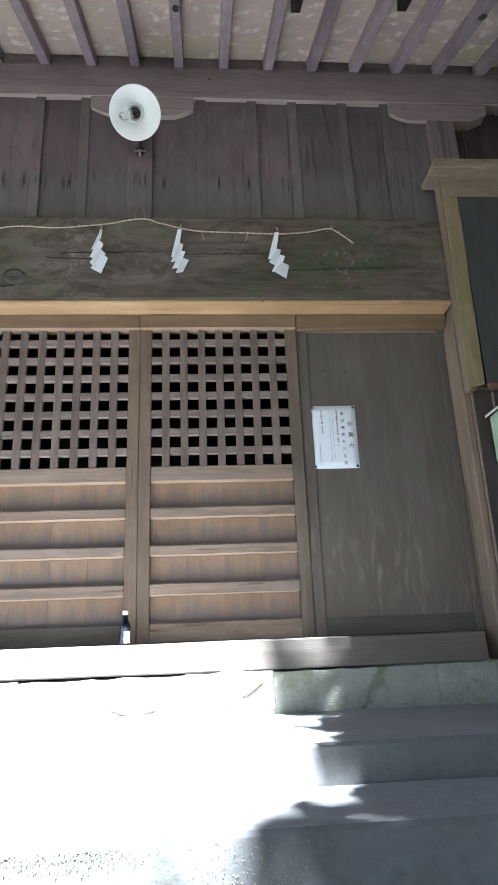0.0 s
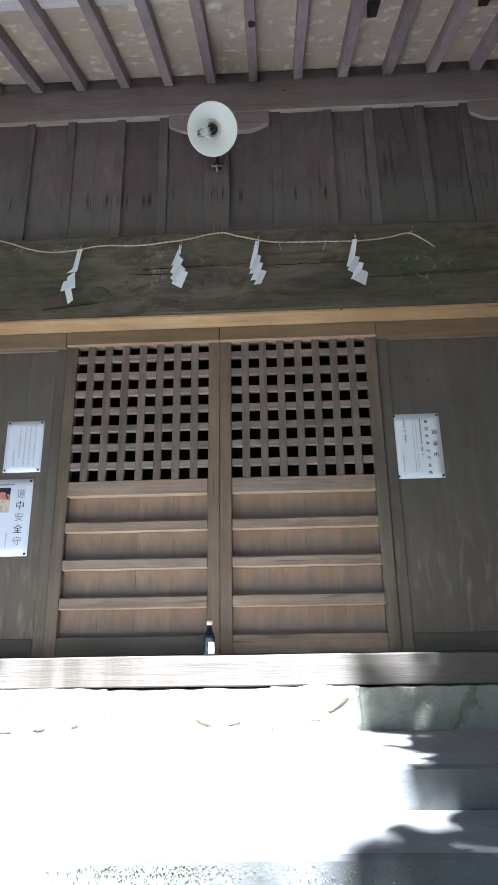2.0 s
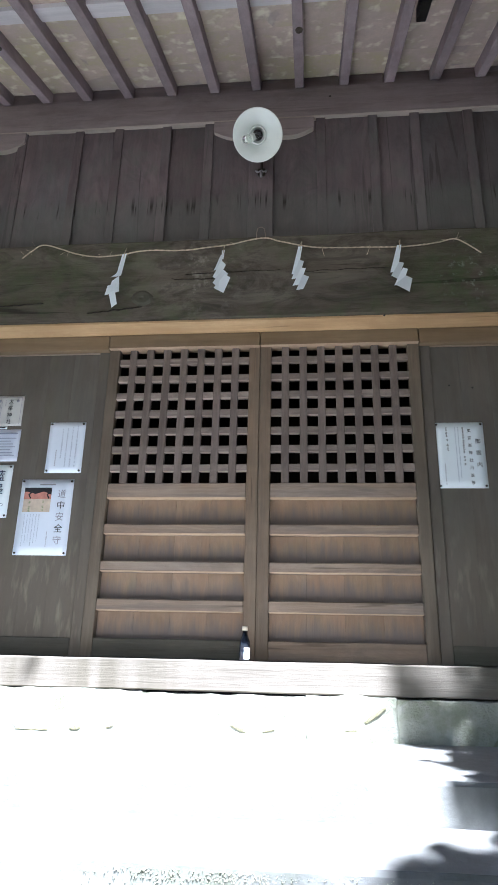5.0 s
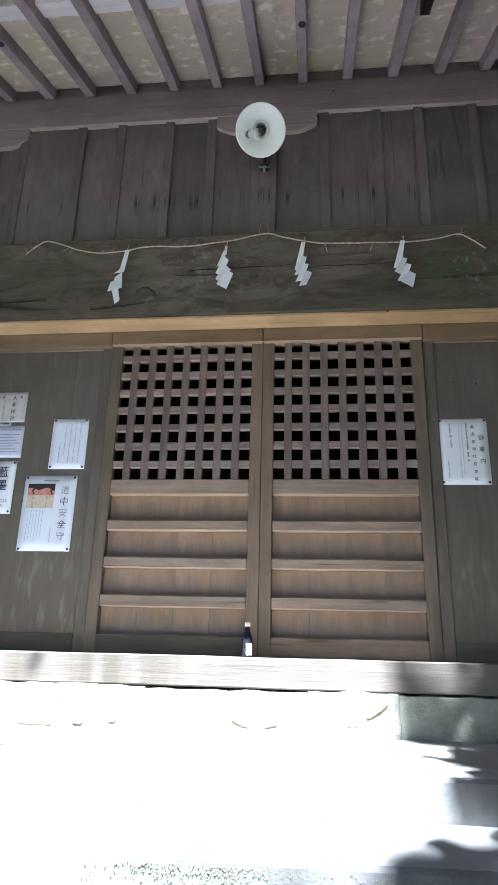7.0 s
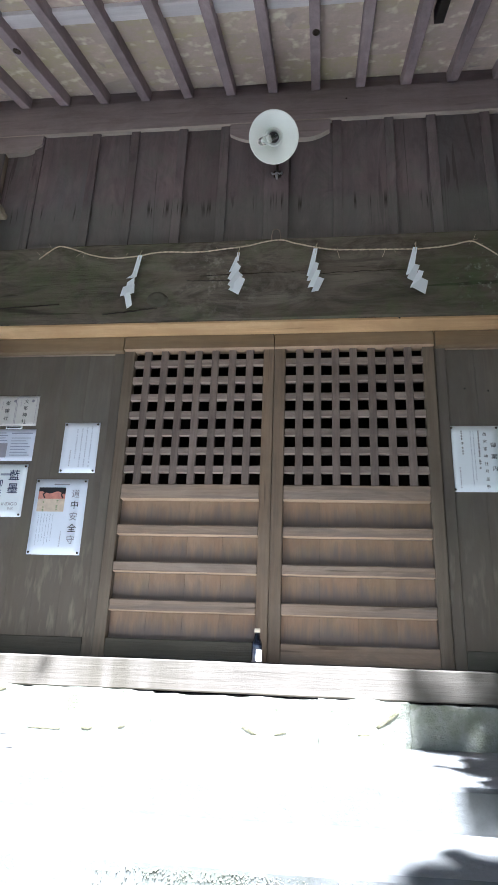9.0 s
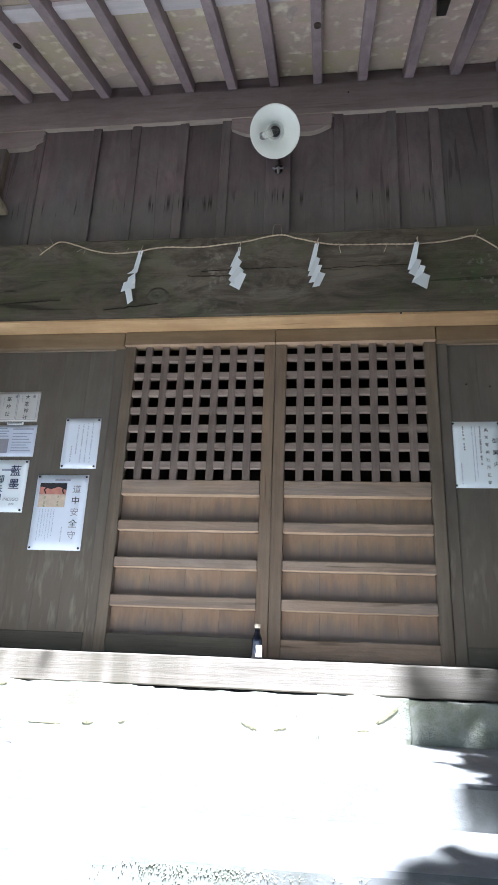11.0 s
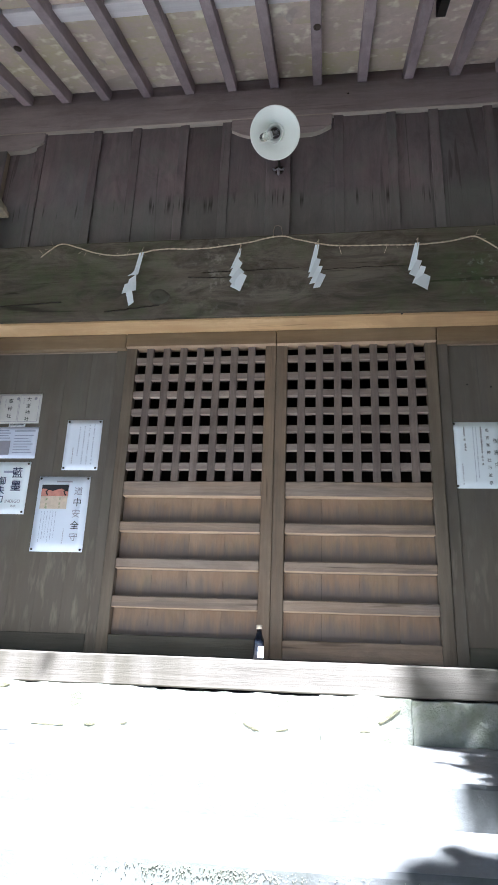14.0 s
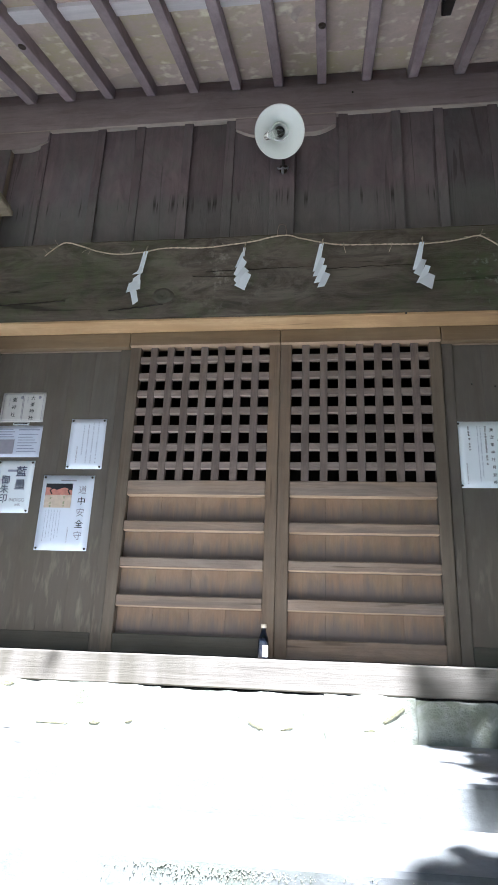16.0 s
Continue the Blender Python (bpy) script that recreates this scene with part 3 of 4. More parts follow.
# strip added for the beam's underside; its pale colour includes the bounce light
solid("head_rail", worn(-1.765, 1.786, -0.154, 0.06, 1.703, 1.7185, 0.15, 0.0012, 0.002, 1.4), BOUNCE_RAIL_X, "honey-coloured wooden head rail under the beam, paler to carry bounce light", "rail", kind="structure")


def post(flip):
    s = -1 if flip else 1
    bm = block(1.755, 1.925, -0.150, 0.0, -0.46, 3.012, 0.006)
    for i in range(1, 22):
        bmesh.ops.bisect_plane(bm, geom=list(bm.verts) + list(bm.edges) + list(bm.faces), plane_co=(0, 0, -0.46 + i * 0.156), plane_no=(0, 0, 1))
    for v in bm.verts:
        v.co.x += (0.050 if v.co.z > 1.72 else 0.013) + 0.004 * noise.noise(v.co * 2.5)
        v.co.y += 0.003 * noise.noise(v.co * 3.1 + Vector((4, 4, 4)))
        if flip:
            v.co.x = 0.02 - v.co.x
    if flip:
        bmesh.ops.reverse_faces(bm, faces=bm.faces)
    return bm


for flip in (False, True):
    column = solid("corner_post", post(flip), POST_Z, "square weathered tan timber post beside the doors", "post", "posts of the doorway", "structure")
    # front above the beam takes the dark plank colour in place of shade
    column.data.materials.append(PLANK_Z)
    for f in column.data.polygons:
        f.material_index = 1 if f.center.z > 2.2 and f.normal.y < -0.5 else 0

# upper wall of lapped planks
planks = thing("plank_wall", "dark stained vertical lapped planks above the beam", "wall", kind="structure")
cuts = [-1.80, -1.55, -1.20, -0.905, -0.62, -0.315, 0.0, 0.39, 0.68, 0.965, 1.255, 1.56, 1.84]
for i, (a, b) in enumerate(zip(cuts, cuts[1:])):
    lean = 0.006 * math.sin(i * 3.3)
    bm = block(a - 0.012, b + 0.012, -0.116 if i % 2 else -0.104, -0.088 if i % 2 else -0.076, 2.20, 3.20, 0.002)
    for v in bm.verts:
        v.co.x += lean * (v.co.z - 2.7)
    part("plank", bm, PLANK_Z, planks)
for i, a in enumerate(cuts[1:-1]):
    if abs(a) > 0.1:
        part("batten", block(a - 0.045 + 0.03 * (i % 2), a + 0.012 + 0.03 * (i % 2), -0.127, -0.1145, 2.20, 3.19, 0.002), PLANK_Z, planks)
part("strut", block(-0.072, 0.080, -0.1335, -0.06, 2.20, 3.10, 0.004), PLANK_Z, planks, "wide dark upright strut")

# eaves beam on boat-shaped brackets
keta = solid("eaves_beam", worn(-3.5, 3.5, -0.142, 0.02, 3.150, 3.396, 0.15, 0.004, 0.006, 3.7), KETA_X, "long grey-brown eaves beam carrying the rafters", "beam", kind="structure")


def bounce_below(ob):
    """Lighter wood on the faces that look down: bounce light put into the colour."""
    ob.data.materials.append(LIT_BELOW_X)
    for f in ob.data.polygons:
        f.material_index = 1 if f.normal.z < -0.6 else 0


bounce_below(keta)


def boat(c, half):
    pts = [(c - half, 3.149), (c - half, 3.075)]
    for k in range(0, 9):
        a = k / 8
        pts.append((c - half + 0.004 + a * 0.14, 3.068 - 0.055 * math.sin(a * math.pi / 2)))
    for k in range(8, -1, -1):
        a = k / 8
        pts.append((c + half - 0.004 - a * 0.14, 3.068 - 0.055 * math.sin(a * math.pi / 2)))
    pts += [(c + half, 3.075), (c + half, 3.149)]
    return prism(pts, -0.141, 0.0)


for c, half in ((0.015, 0.315), (1.885, 0.32), (-1.865, 0.32)):
    bounce_below(solid("boat_bracket", boat(c, half), KETA_X, "curved boat-shaped timber bracket under the eaves beam", "bracket", "brackets under the eaves beam", "structure"))

# ---- roof ----
SLOPE = 0.425
ANGLE = math.atan(SLOPE)


def on_slope(bm, z_at_wall=3.396, y_at_wall=-0.142):
    """Tilts a mesh built flat (y along the slope, 0 at the wall line) into the roof's slope."""
    bmesh.ops.transform(bm, matrix=Matrix.Translation((0, y_at_wall, z_at_wall)) @ Matrix.Rotation(ANGLE, 4, 'X'), verts=bm.verts)
    return bm


roof = thing("roof", "deep timber eaves with exposed rafters and pale mottled boards", "roof", kind="structure")
for k in range(-12, 13):
    x = -0.034 + 0.281 * k + 0.006 * math.sin(k * 5.1)
    bm = on_slope(block(x - 0.029, x + 0.029, -1.62, 1.6, 0.0, 0.085, 0.004))
    part("rafter", bm, RAFTER_Y, roof)
    part("filler_board", block(x + 0.03, x + 0.251, -0.118, -0.098, 3.39, 3.50, 0.0), KETA_X, roof)
rows = [-1.60, -1.30, -0.88, -0.76, -0.52, -0.20, 0.2, 0.8, 1.6]
for i, (a, b) in enumerate(zip(rows, rows[1:])):
    part("roof_board", on_slope(block(-3.55, 3.55, a + 0.0002, b - 0.0002, 0.085, 0.105, 0.0)), DECK, roof)
part("cross_batten", on_slope(block(-3.55, 3.55, -0.875, -0.755, 0.062, 0.0845, 0.002)), STRIP, roof, "pale grey cross batten under the roof boards")
part("eaves_edge", on_slope(block(-3.6, 3.6, -1.70, -1.60, 0.02, 0.15, 0.004)), RAFTER_Y, roof)
part("roof_covering", on_slope(block(-3.7, 3.7, -1.72, 1.75, 0.107, 0.20, 0.01)), ROOFING, roof, "dark layered roof covering")
bm = on_slope(block(-3.7, 3.7, -1.72, 1.75, 0.107, 0.20, 0.01))
bmesh.ops.transform(bm, matrix=Matrix.Translation((0, 2.97, 0)) @ Matrix.Scale(-1, 4, (0, 1, 0)), verts=bm.verts)
bmesh.ops.reverse_faces(bm, faces=bm.faces)
part("roof_covering", bm, ROOFING, roof)

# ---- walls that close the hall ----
# unseen hall shell; its near-black colour keeps the lattice openings dark
solid("wall_north", block(-3.3, 3.3, 2.9, 3.0, -0.46, 3.9, 0), NEAR_BLACK, "unseen back wall of the hall, near-black for inside shade", "wall", kind="structure")
solid("wall_west", block(-3.3, -3.2, 0.06, 2.9, -0.46, 3.9, 0), NEAR_BLACK, "unseen side wall of the hall, near-black for inside shade", "wall", kind="structure")
solid("wall_east", block(3.2, 3.3, 0.06, 2.9, -0.46, 3.9, 0), NEAR_BLACK, "unseen side wall of the hall, near-black for inside shade", "wall", kind="structure")
solid("floor", block(-3.2, 3.2, 0.125, 2.9, -0.2, -0.1, 0), NEAR_BLACK, "unseen hall floor, near-black for inside shade", "floor", kind="structure")
solid("ceiling", block(-3.2, 3.2, 0.03, 2.9, 2.7, 2.75, 0), NEAR_BLACK, "unseen hall ceiling, near-black for inside shade", "ceiling", kind="structure")
for s in (1, -1):
    w = thing("wall_south", "dark brown boarded wall with thin battens beside the doorway", "wall", kind="structure")
    for z0, z1, front, first in ((-0.46, 2.40, -0.168, 1.806), (2.4005, 3.15, -0.06, 1.95)):
        for i in range(12):
            x = first + 0.115 * i
            a, b = (x, x + 0.114) if s > 0 else (0.02 - x - 0.114, 0.02 - x)
            part("board", block(a, b, front, front + 0.017, z0, z1, 0.002), BROWN_Z, w)
            part("batten", block(a - 0.006, a + 0.006, front - 0.010, front - 0.0005, z0, z1, 0.002), POST_Z if z1 < 3 else BROWN_Z, w)


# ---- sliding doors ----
def lit_below(ob, pale=LIT_EDGE_X):
    """Paler wood on a rail's lower edge and underside, painting in light from below."""
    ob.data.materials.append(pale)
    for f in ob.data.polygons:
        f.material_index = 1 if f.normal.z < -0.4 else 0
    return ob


def lattice_door(name, x0, x1, label):
    """A sliding door: 8 by 8 openings above, four boarded fields below."""
    d = thing(name, label, "door", "lattice doors", "structure")
    sw = 0.062
    part("stile", worn(x0, x0 + sw, 0.0, 0.055, -0.086, 1.620, 0.3, 0.0012, 0.003, x0), DARKSTILE_Z if x0 < -0.5 else DOOR_Z, d)
    part("stile", worn(x1 - sw, x1, 0.0, 0.055, -0.086, 1.620, 0.3, 0.0012, 0.003, x1 + 3), DARKSTILE_Z if x1 > 0.5 else DOOR_Z, d)
    a, b = x0 + sw + 0.0005, x1 - sw - 0.0005
    lit_below(part("top_rail", worn(x0 + 0.001, x1 - 0.001, -0.026, 0.054, 1.616, 1.702, 0.12, 0.0010, 0.003, x0 * 3), GOLD_X, d))
    lit_below(part("middle_rail", worn(a, b, 0.001, 0.054, 0.727, 0.812, 0.1, 0.0018, 0.005, x0 * 5), DOOR_X, d))
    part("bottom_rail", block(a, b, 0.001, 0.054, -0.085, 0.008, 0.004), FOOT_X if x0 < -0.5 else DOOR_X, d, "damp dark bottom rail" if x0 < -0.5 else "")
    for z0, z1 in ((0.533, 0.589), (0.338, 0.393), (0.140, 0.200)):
        lit_below(part("crosspiece", worn(a, b, 0.0015, 0.044, z0, z1, 0.08, 0.0022, 0.005, z0 * 9 + x0, 7.0), DOOR_X, d, "weathered pale crosspiece"))
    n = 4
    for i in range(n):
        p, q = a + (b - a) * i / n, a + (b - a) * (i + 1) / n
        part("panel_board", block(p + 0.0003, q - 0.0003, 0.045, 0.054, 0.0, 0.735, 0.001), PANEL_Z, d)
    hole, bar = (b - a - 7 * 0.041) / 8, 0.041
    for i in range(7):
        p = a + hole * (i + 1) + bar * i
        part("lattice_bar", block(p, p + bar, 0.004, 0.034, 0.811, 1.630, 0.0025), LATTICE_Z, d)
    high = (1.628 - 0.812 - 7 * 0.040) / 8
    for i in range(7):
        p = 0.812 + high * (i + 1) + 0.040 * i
        lit_below(part("lattice_bar", worn(a - 0.0004, b + 0.0004, 0.0065, 0.036, p, p + 0.040, 0.06, 0.0018, 0.003, p * 5 + x0, 9.0), LATTICE_X, d), LIT_LATTICE_EDGE)


lattice_door("door_1", -0.876, 0.008, "closed wooden sliding door with lattice top and boarded base")
lattice_door("door_2", 0.010, 0.898, "closed wooden sliding door with lattice top and boarded base")


def board_door(name, x0, x1):
    """A plain boarded panel with a frame."""
    d = thing(name, "closed dark weathered board door with pinned notices beside the lattice door", "door", "board doors", "structure")
    sw = 0.06
    part("stile", block(x0, x0 + sw, 0.012, 0.058, -0.086, 1.612, 0.003), SIDE_Z, d)
    part("stile", block(x1 - sw, x1, 0.012, 0.058, -0.086, 1.612, 0.003), SIDE_Z, d)
    a, b = x0 + sw + 0.0005, x1 - sw - 0.0005
    part("top_rail", block(x0 + 0.001, x1 - 0.001, -0.026, 0.057, 1.610, 1.701, 0.003), GOLD_X, d)
    part("bead", block(a, b, 0.006, 0.014, 1.599, 1.6070, 0.001), DOOR_X, d, "pale thin bead")
    part("bottom_rail", block(a, b, 0.0125, 0.057, -0.085, 0.004, 0.003), FOOT_X, d, "damp dark bottom rail")
    n = 5
    for i in range(n):
        p, q = a + (b - a) * i / n, a + (b - a) * (i + 1) / n
        part("board", block(p + 0.0002, q - 0.0002, 0.020, 0.040, 0.003, 1.614, 0.0006), SIDE_Z, d)


board_door("door_3", 0.900, 1.790)
board_door("door_4", -1.755, -0.878)


# ---- shutter cases beside the posts ----
def shutter_case(flip):
    c = thing("shutter_case", "mossy wooden shutter case with overhanging cap on the wall", "shutter case", "shutter cases")
    m = Matrix.Translation((0.02, 0, 0)) @ Matrix.Scale(-1, 4, (1, 0, 0)) if flip else Matrix.Identity(4)

    def put(name, bm, material, label=""):
        bmesh.ops.transform(bm, matrix=m, verts=bm.verts)
        if flip:
            bmesh.ops.reverse_faces(bm, faces=bm.faces)
        return part(name, bm, material, c, label)

    put("side_board", worn(1.770, 1.808, -0.235, -0.170, 1.135, 2.468, 0.15, 0.003, 0.003, 3.0), POST_Z, "weathered side board")
    put("side_board", block(2.90, 2.925, -0.235, -0.17, 1.135, 2.468), BROWN_Z)
    stile = worn(1.782, 1.866, -0.257, -0.2365, 1.135, 2.345, 0.035, 0.004, 0.003, 5.0, 5.0)
    for v in stile.verts:
        v.co.x += 0.015 * (v.co.z - 2.345)
        if v.co.z < 1.20:
            v.co.z += max(0.0, v.co.x - 1.791) * 0.45 + 0.012 * noise.noise(Vector((v.co.x * 60, 0, 3)))
    put("edge_stile", stile, MOSSY_Z, "yellow-green mossy worn stile")
    for i in range(5):
        x = 1.8625 + 0.2107 * i
        put("panel_board", block(x, x + 0.210, -0.251, -0.237, 1.165, 2.352, 0.001), SLATE)
    put("top_rail", block(1.783, 2.92, -0.261, -0.2365, 2.347, 2.471, 0.003), CASE_X)
    put("bottom_rail", block(1.866, 2.92, -0.265, -0.2375, 1.135, 1.164, 0.003), REDDISH_X, "reddish lower rail")
    put("case_floor", block(1.809, 2.90, -0.235, -0.18, 1.145, 1.165), BROWN_Z)
    put("cap", worn(1.700, 3.02, -0.352, -0.152, 2.472, 2.508, 0.06, 0.004, 0.006, 7.0), CASE_X, "pale overhanging wooden cap")
    put("cap_board", block(1.722, 3.0, -0.34, -0.152, 2.5105, 2.545, 0.004), CASE_X)


shutter_case(False)
shutter_case(True)

# small pale green box below the case
g = thing("letter_box", "small pale green box with a white-edged sloping lid on the wall", "box")
part("body", prism([(1.883, 0.75), (2.063, 0.75), (2.063, 0.995), (1.973, 1.07), (1.883, 0.995)], -0.32, -0.18), PALEGREEN, g)
part("lid", prism([(1.857, 0.992), (1.973, 1.072), (2.089, 0.992), (2.089, 1.006), (1.973, 1.088), (1.857, 1.006)], -0.34, -0.18), WHITE, g, "white lid edge")


# ---- lamp over the doors ----
lamp_at = Vector((0.004, -0.40, 2.765))
lamp = thing("wall_lamp", "round white enamel dish lamp with clear bulb on the strut", "lamp", at=lamp_at)
aim = (Vector((0.30, -3.2, -0.05)) - lamp_at).to_track_quat('Z', 'Y').to_matrix().to_4x4()


def aimed(bm):
    bmesh.ops.transform(bm, matrix=aim, verts=bm.verts)
    return bm


part("shade", aimed(turned([(0.020, -0.062), (0.040, -0.060), (0.060, -0.048), (0.085, -0.026), (0.115, -0.010), (0.138, -0.002), (0.1435, 0.002), (0.1425, 0.006), (0.136, 0.003),
                            (0.113, -0.005), (0.086, -0.018), (0.066, -0.036), (0.050, -0.052), (0.036, -0.055), (0.020, -0.056)], 48)), ENAMEL, lamp, "white enamel dish shade")
part("socket", aimed(turned([(0.0, -0.085), (0.030, -0.085), (0.030, -0.030), (0.026, -0.026), (0.020, -0.028), (0.020, -0.06), (0.0, -0.06)], 24)), DARKMETAL, lamp, "dark bulb socket")
part("collar", aimed(turned([(0.034, -0.052), (0.047, -0.048), (0.051, -0.038), (0.048, -0.030), (0.043, -0.031), (0.038, -0.042), (0.034, -0.046)], 36)), ENAMEL, lamp, "raised white collar round the socket")
bulb = turned([(0.0, -0.006), (0.013, -0.005), (0.014, 0.02), (0.019, 0.035), (0.0205, 0.05), (0.020, 0.075), (0.015, 0.088), (0.008, 0.093), (0.0, 0.094)], 20)
bmesh.ops.transform(bulb, matrix=aim @ Vector((-0.80, -0.28, 0.52)).to_track_quat('Z', 'Y').to_matrix().to_4x4() @ Matrix.Diagonal((1.1, 1.1, 1.25, 1)) @ Matrix.Translation((0, 0, -0.010)), verts=bulb.verts)
part("bulb", bulb, GLASS, lamp, "clear glass bulb")
back = aim @ Vector((0, 0, -0.08))
part("arm", tube([back, back + Vector((0, 0.06, 0.05)), Vector((0, 0.20, 0.10)), Vector((0.004, 0.262, 0.02)), Vector((0.004, 0.266, -0.06))], 0.009), DARKMETAL, lamp)
part("wall_plate", block(-0.018, 0.026, 0.258, 0.2665, -0.052, 0.0, 0.002), DARKMETAL, lamp)
hk = tube([(-0.022, 0.258, -0.030), (-0.028, 0.235, -0.040), (-0.012, 0.228, -0.055), (0.004, 0.232, -0.040), (0.020, 0.228, -0.055), (0.036, 0.235, -0.040), (0.030, 0.258, -0.030)], 0.005)
tube([(0.004, 0.236, -0.042), (0.004, 0.222, -0.07), (0.006, 0.220, -0.098)], [0.007, 0.009, 0.007], 10, hk)
part("wing_nut", hk, CHROME, lamp, "shiny metal tightening screw")

# ---- straw rope with paper streamers ----
ROPE = [(-1.415, 2.154), (-1.36, 2.205), (-1.294, 2.245), (-1.185, 2.212), (-1.09, 2.176), (-1.005, 2.153), (-0.90, 2.148), (-0.797, 2.156), (-0.666, 2.178), (-0.43, 2.171),
        (-0.182, 2.196), (0.019, 2.234), (0.13, 2.205), (0.229, 2.178), (0.357, 2.153), (0.613, 2.146), (0.818, 2.14), (0.991, 2.155), (1.101, 2.177), (1.161, 2.148), (1.241, 2.081)]


def rope_point(u):
    """A point along the rope, u from 0 to 1, smoothed between its bends."""
    f = u * (len(ROPE) - 1)
    i = min(int(f), len(ROPE) - 2)
    w = f - i
    p = [ROPE[max(0, min(len(ROPE) - 1, j))] for j in (i - 1, i, i + 1, i + 2)]
    out = []
    for k in (0, 1):
        a, b, c, d = (q[k] for q in p)
        out.append(0.5 * (2 * b + (c - a) * w + (2 * a - 5 * b + 4 * c - d) * w * w + (3 * b - a - 3 * c + d) * w ** 3))
    return Vector((out[0], -0.172, out[1]))


rope = thing("straw_rope", "thin twisted straw rope strung along the beam", "rope")
N = 420
for strand in range(2):
    pts = []
    for i in range(N + 1):
        p = rope_point(i / N)
        a = i * 0.95 + strand * math.pi
        pts.append(p + Vector((0, math.cos(a) * 0.0021, math.sin(a) * 0.0021)) + 0.002 * Vector((0, 0, noise.noise(p * 14))))
    part("strand", tube(pts, 0.0027, 6), STRAW, rope)
rnd = random.Random(4)
for i in range(26):
    p = rope_point(rnd.random())
    d = Vector((rnd.uniform(-1, 1), -0.3, rnd.uniform(-1, 0.6))).normalized() * rnd.uniform(0.015, 0.05)
    part("loose_straw", tube([p, p + d * 0.5, p + d + Vector((0, 0, -0.006))], 0.0009, 4), STRAW, rope)
for x, z, dx, dz in ((0.365, 2.155, 0.012, -0.07), (0.632, 2.146, -0.018, -0.065)):
    part("loose_straw", tube([(x, -0.186, z), (x + dx * 0.3, -0.19, z + dz * 0.5), (x + dx, -0.188, z + dz)], 0.0018, 5), STRAW, rope)

hook = [(-0.012, -0.15, 2.225), (-0.012, -0.168, 2.27), (-0.004, -0.17, 2.305), (0.014, -0.17, 2.312), (0.034, -0.17, 2.300), (0.040, -0.17, 2.262), (0.040, -0.15, 2.225)]
solid("wire_hook", tube(hook, 0.0028, 6), WIRE, "bent wire hook holding the straw rope", "hook")

STREAMERS = (
    (-0.785, 2.150, (((-0.012, 0.000), (0.016, -0.002), (-0.007, -0.146), (-0.040, -0.150)), ((-0.016, -0.099), (-0.010, -0.150), (-0.064, -0.164), (-0.040, -0.143)), ((-0.056, -0.187), (-0.012, -0.158), (-0.010, -0.228), (-0.062, -0.246)), ((-0.072, -0.228), (-0.010, -0.199), (-0.007, -0.260), (-0.083, -0.292)), ((-0.064, -0.271), (-0.026, -0.264), (-0.005, -0.351), (-0.036, -0.372)))),
    (-0.200, 2.150, (((-0.006, 0.0), (0.008, -0.002), (0.002, -0.062), (-0.014, -0.052)), ((-0.013, -0.035), (0.002, -0.035), (-0.018, -0.125), (-0.049, -0.143)), ((-0.008, -0.075), (0.020, -0.112), (-0.024, -0.205), (-0.055, -0.180)), ((0.002, -0.137), (0.033, -0.164), (-0.020, -0.262), (-0.050, -0.232)), ((0.018, -0.180), (0.050, -0.205), (0.014, -0.300), (-0.046, -0.258)))),
    (0.244, 2.155, (((-0.013, 0.0), (0.010, -0.002), (-0.016, -0.174), (-0.052, -0.178)), ((-0.008, -0.092), (0.018, -0.098), (-0.010, -0.210), (-0.052, -0.224)), ((0.002, -0.150), (0.029, -0.157), (-0.006, -0.258), (-0.046, -0.260)), ((0.012, -0.198), (0.047, -0.208), (0.014, -0.290), (-0.026, -0.302)))),
    (0.796, 2.140, (((-0.012, 0.0), (0.012, -0.002), (-0.018, -0.174), (-0.057, -0.172)), ((-0.006, -0.112), (0.020, -0.116), (-0.018, -0.225), (-0.056, -0.207)), ((0.010, -0.157), (0.036, -0.170), (0.003, -0.265), (-0.041, -0.262)), ((0.025, -0.211), (0.058, -0.225), (0.037, -0.312), (-0.041, -0.272)))),
)
for sx, sz, quads in STREAMERS:
    s = thing("paper_streamer", "white zigzag folded paper streamer hanging from the straw rope", "paper streamer", "paper streamers on the rope", at=(sx, -0.186, sz))
    for i, q in enumerate(quads):
        bm = prism(q, -0.0005, 0.0005)
        for v in bm.verts:
            v.co.y += -0.006 * i + (0.22 if i % 2 else -0.18) * (v.co.x - sum(p[0] for p in q) / len(q))
        part("fold", bm, PAPER, s)
    part("tie", tube([(0.0, 0.012, 0.028), (0.008, 0.006, 0.04), (0.004, -0.004, 0.012), (-0.002, -0.002, -0.03)], 0.002, 5), STRAW, s)


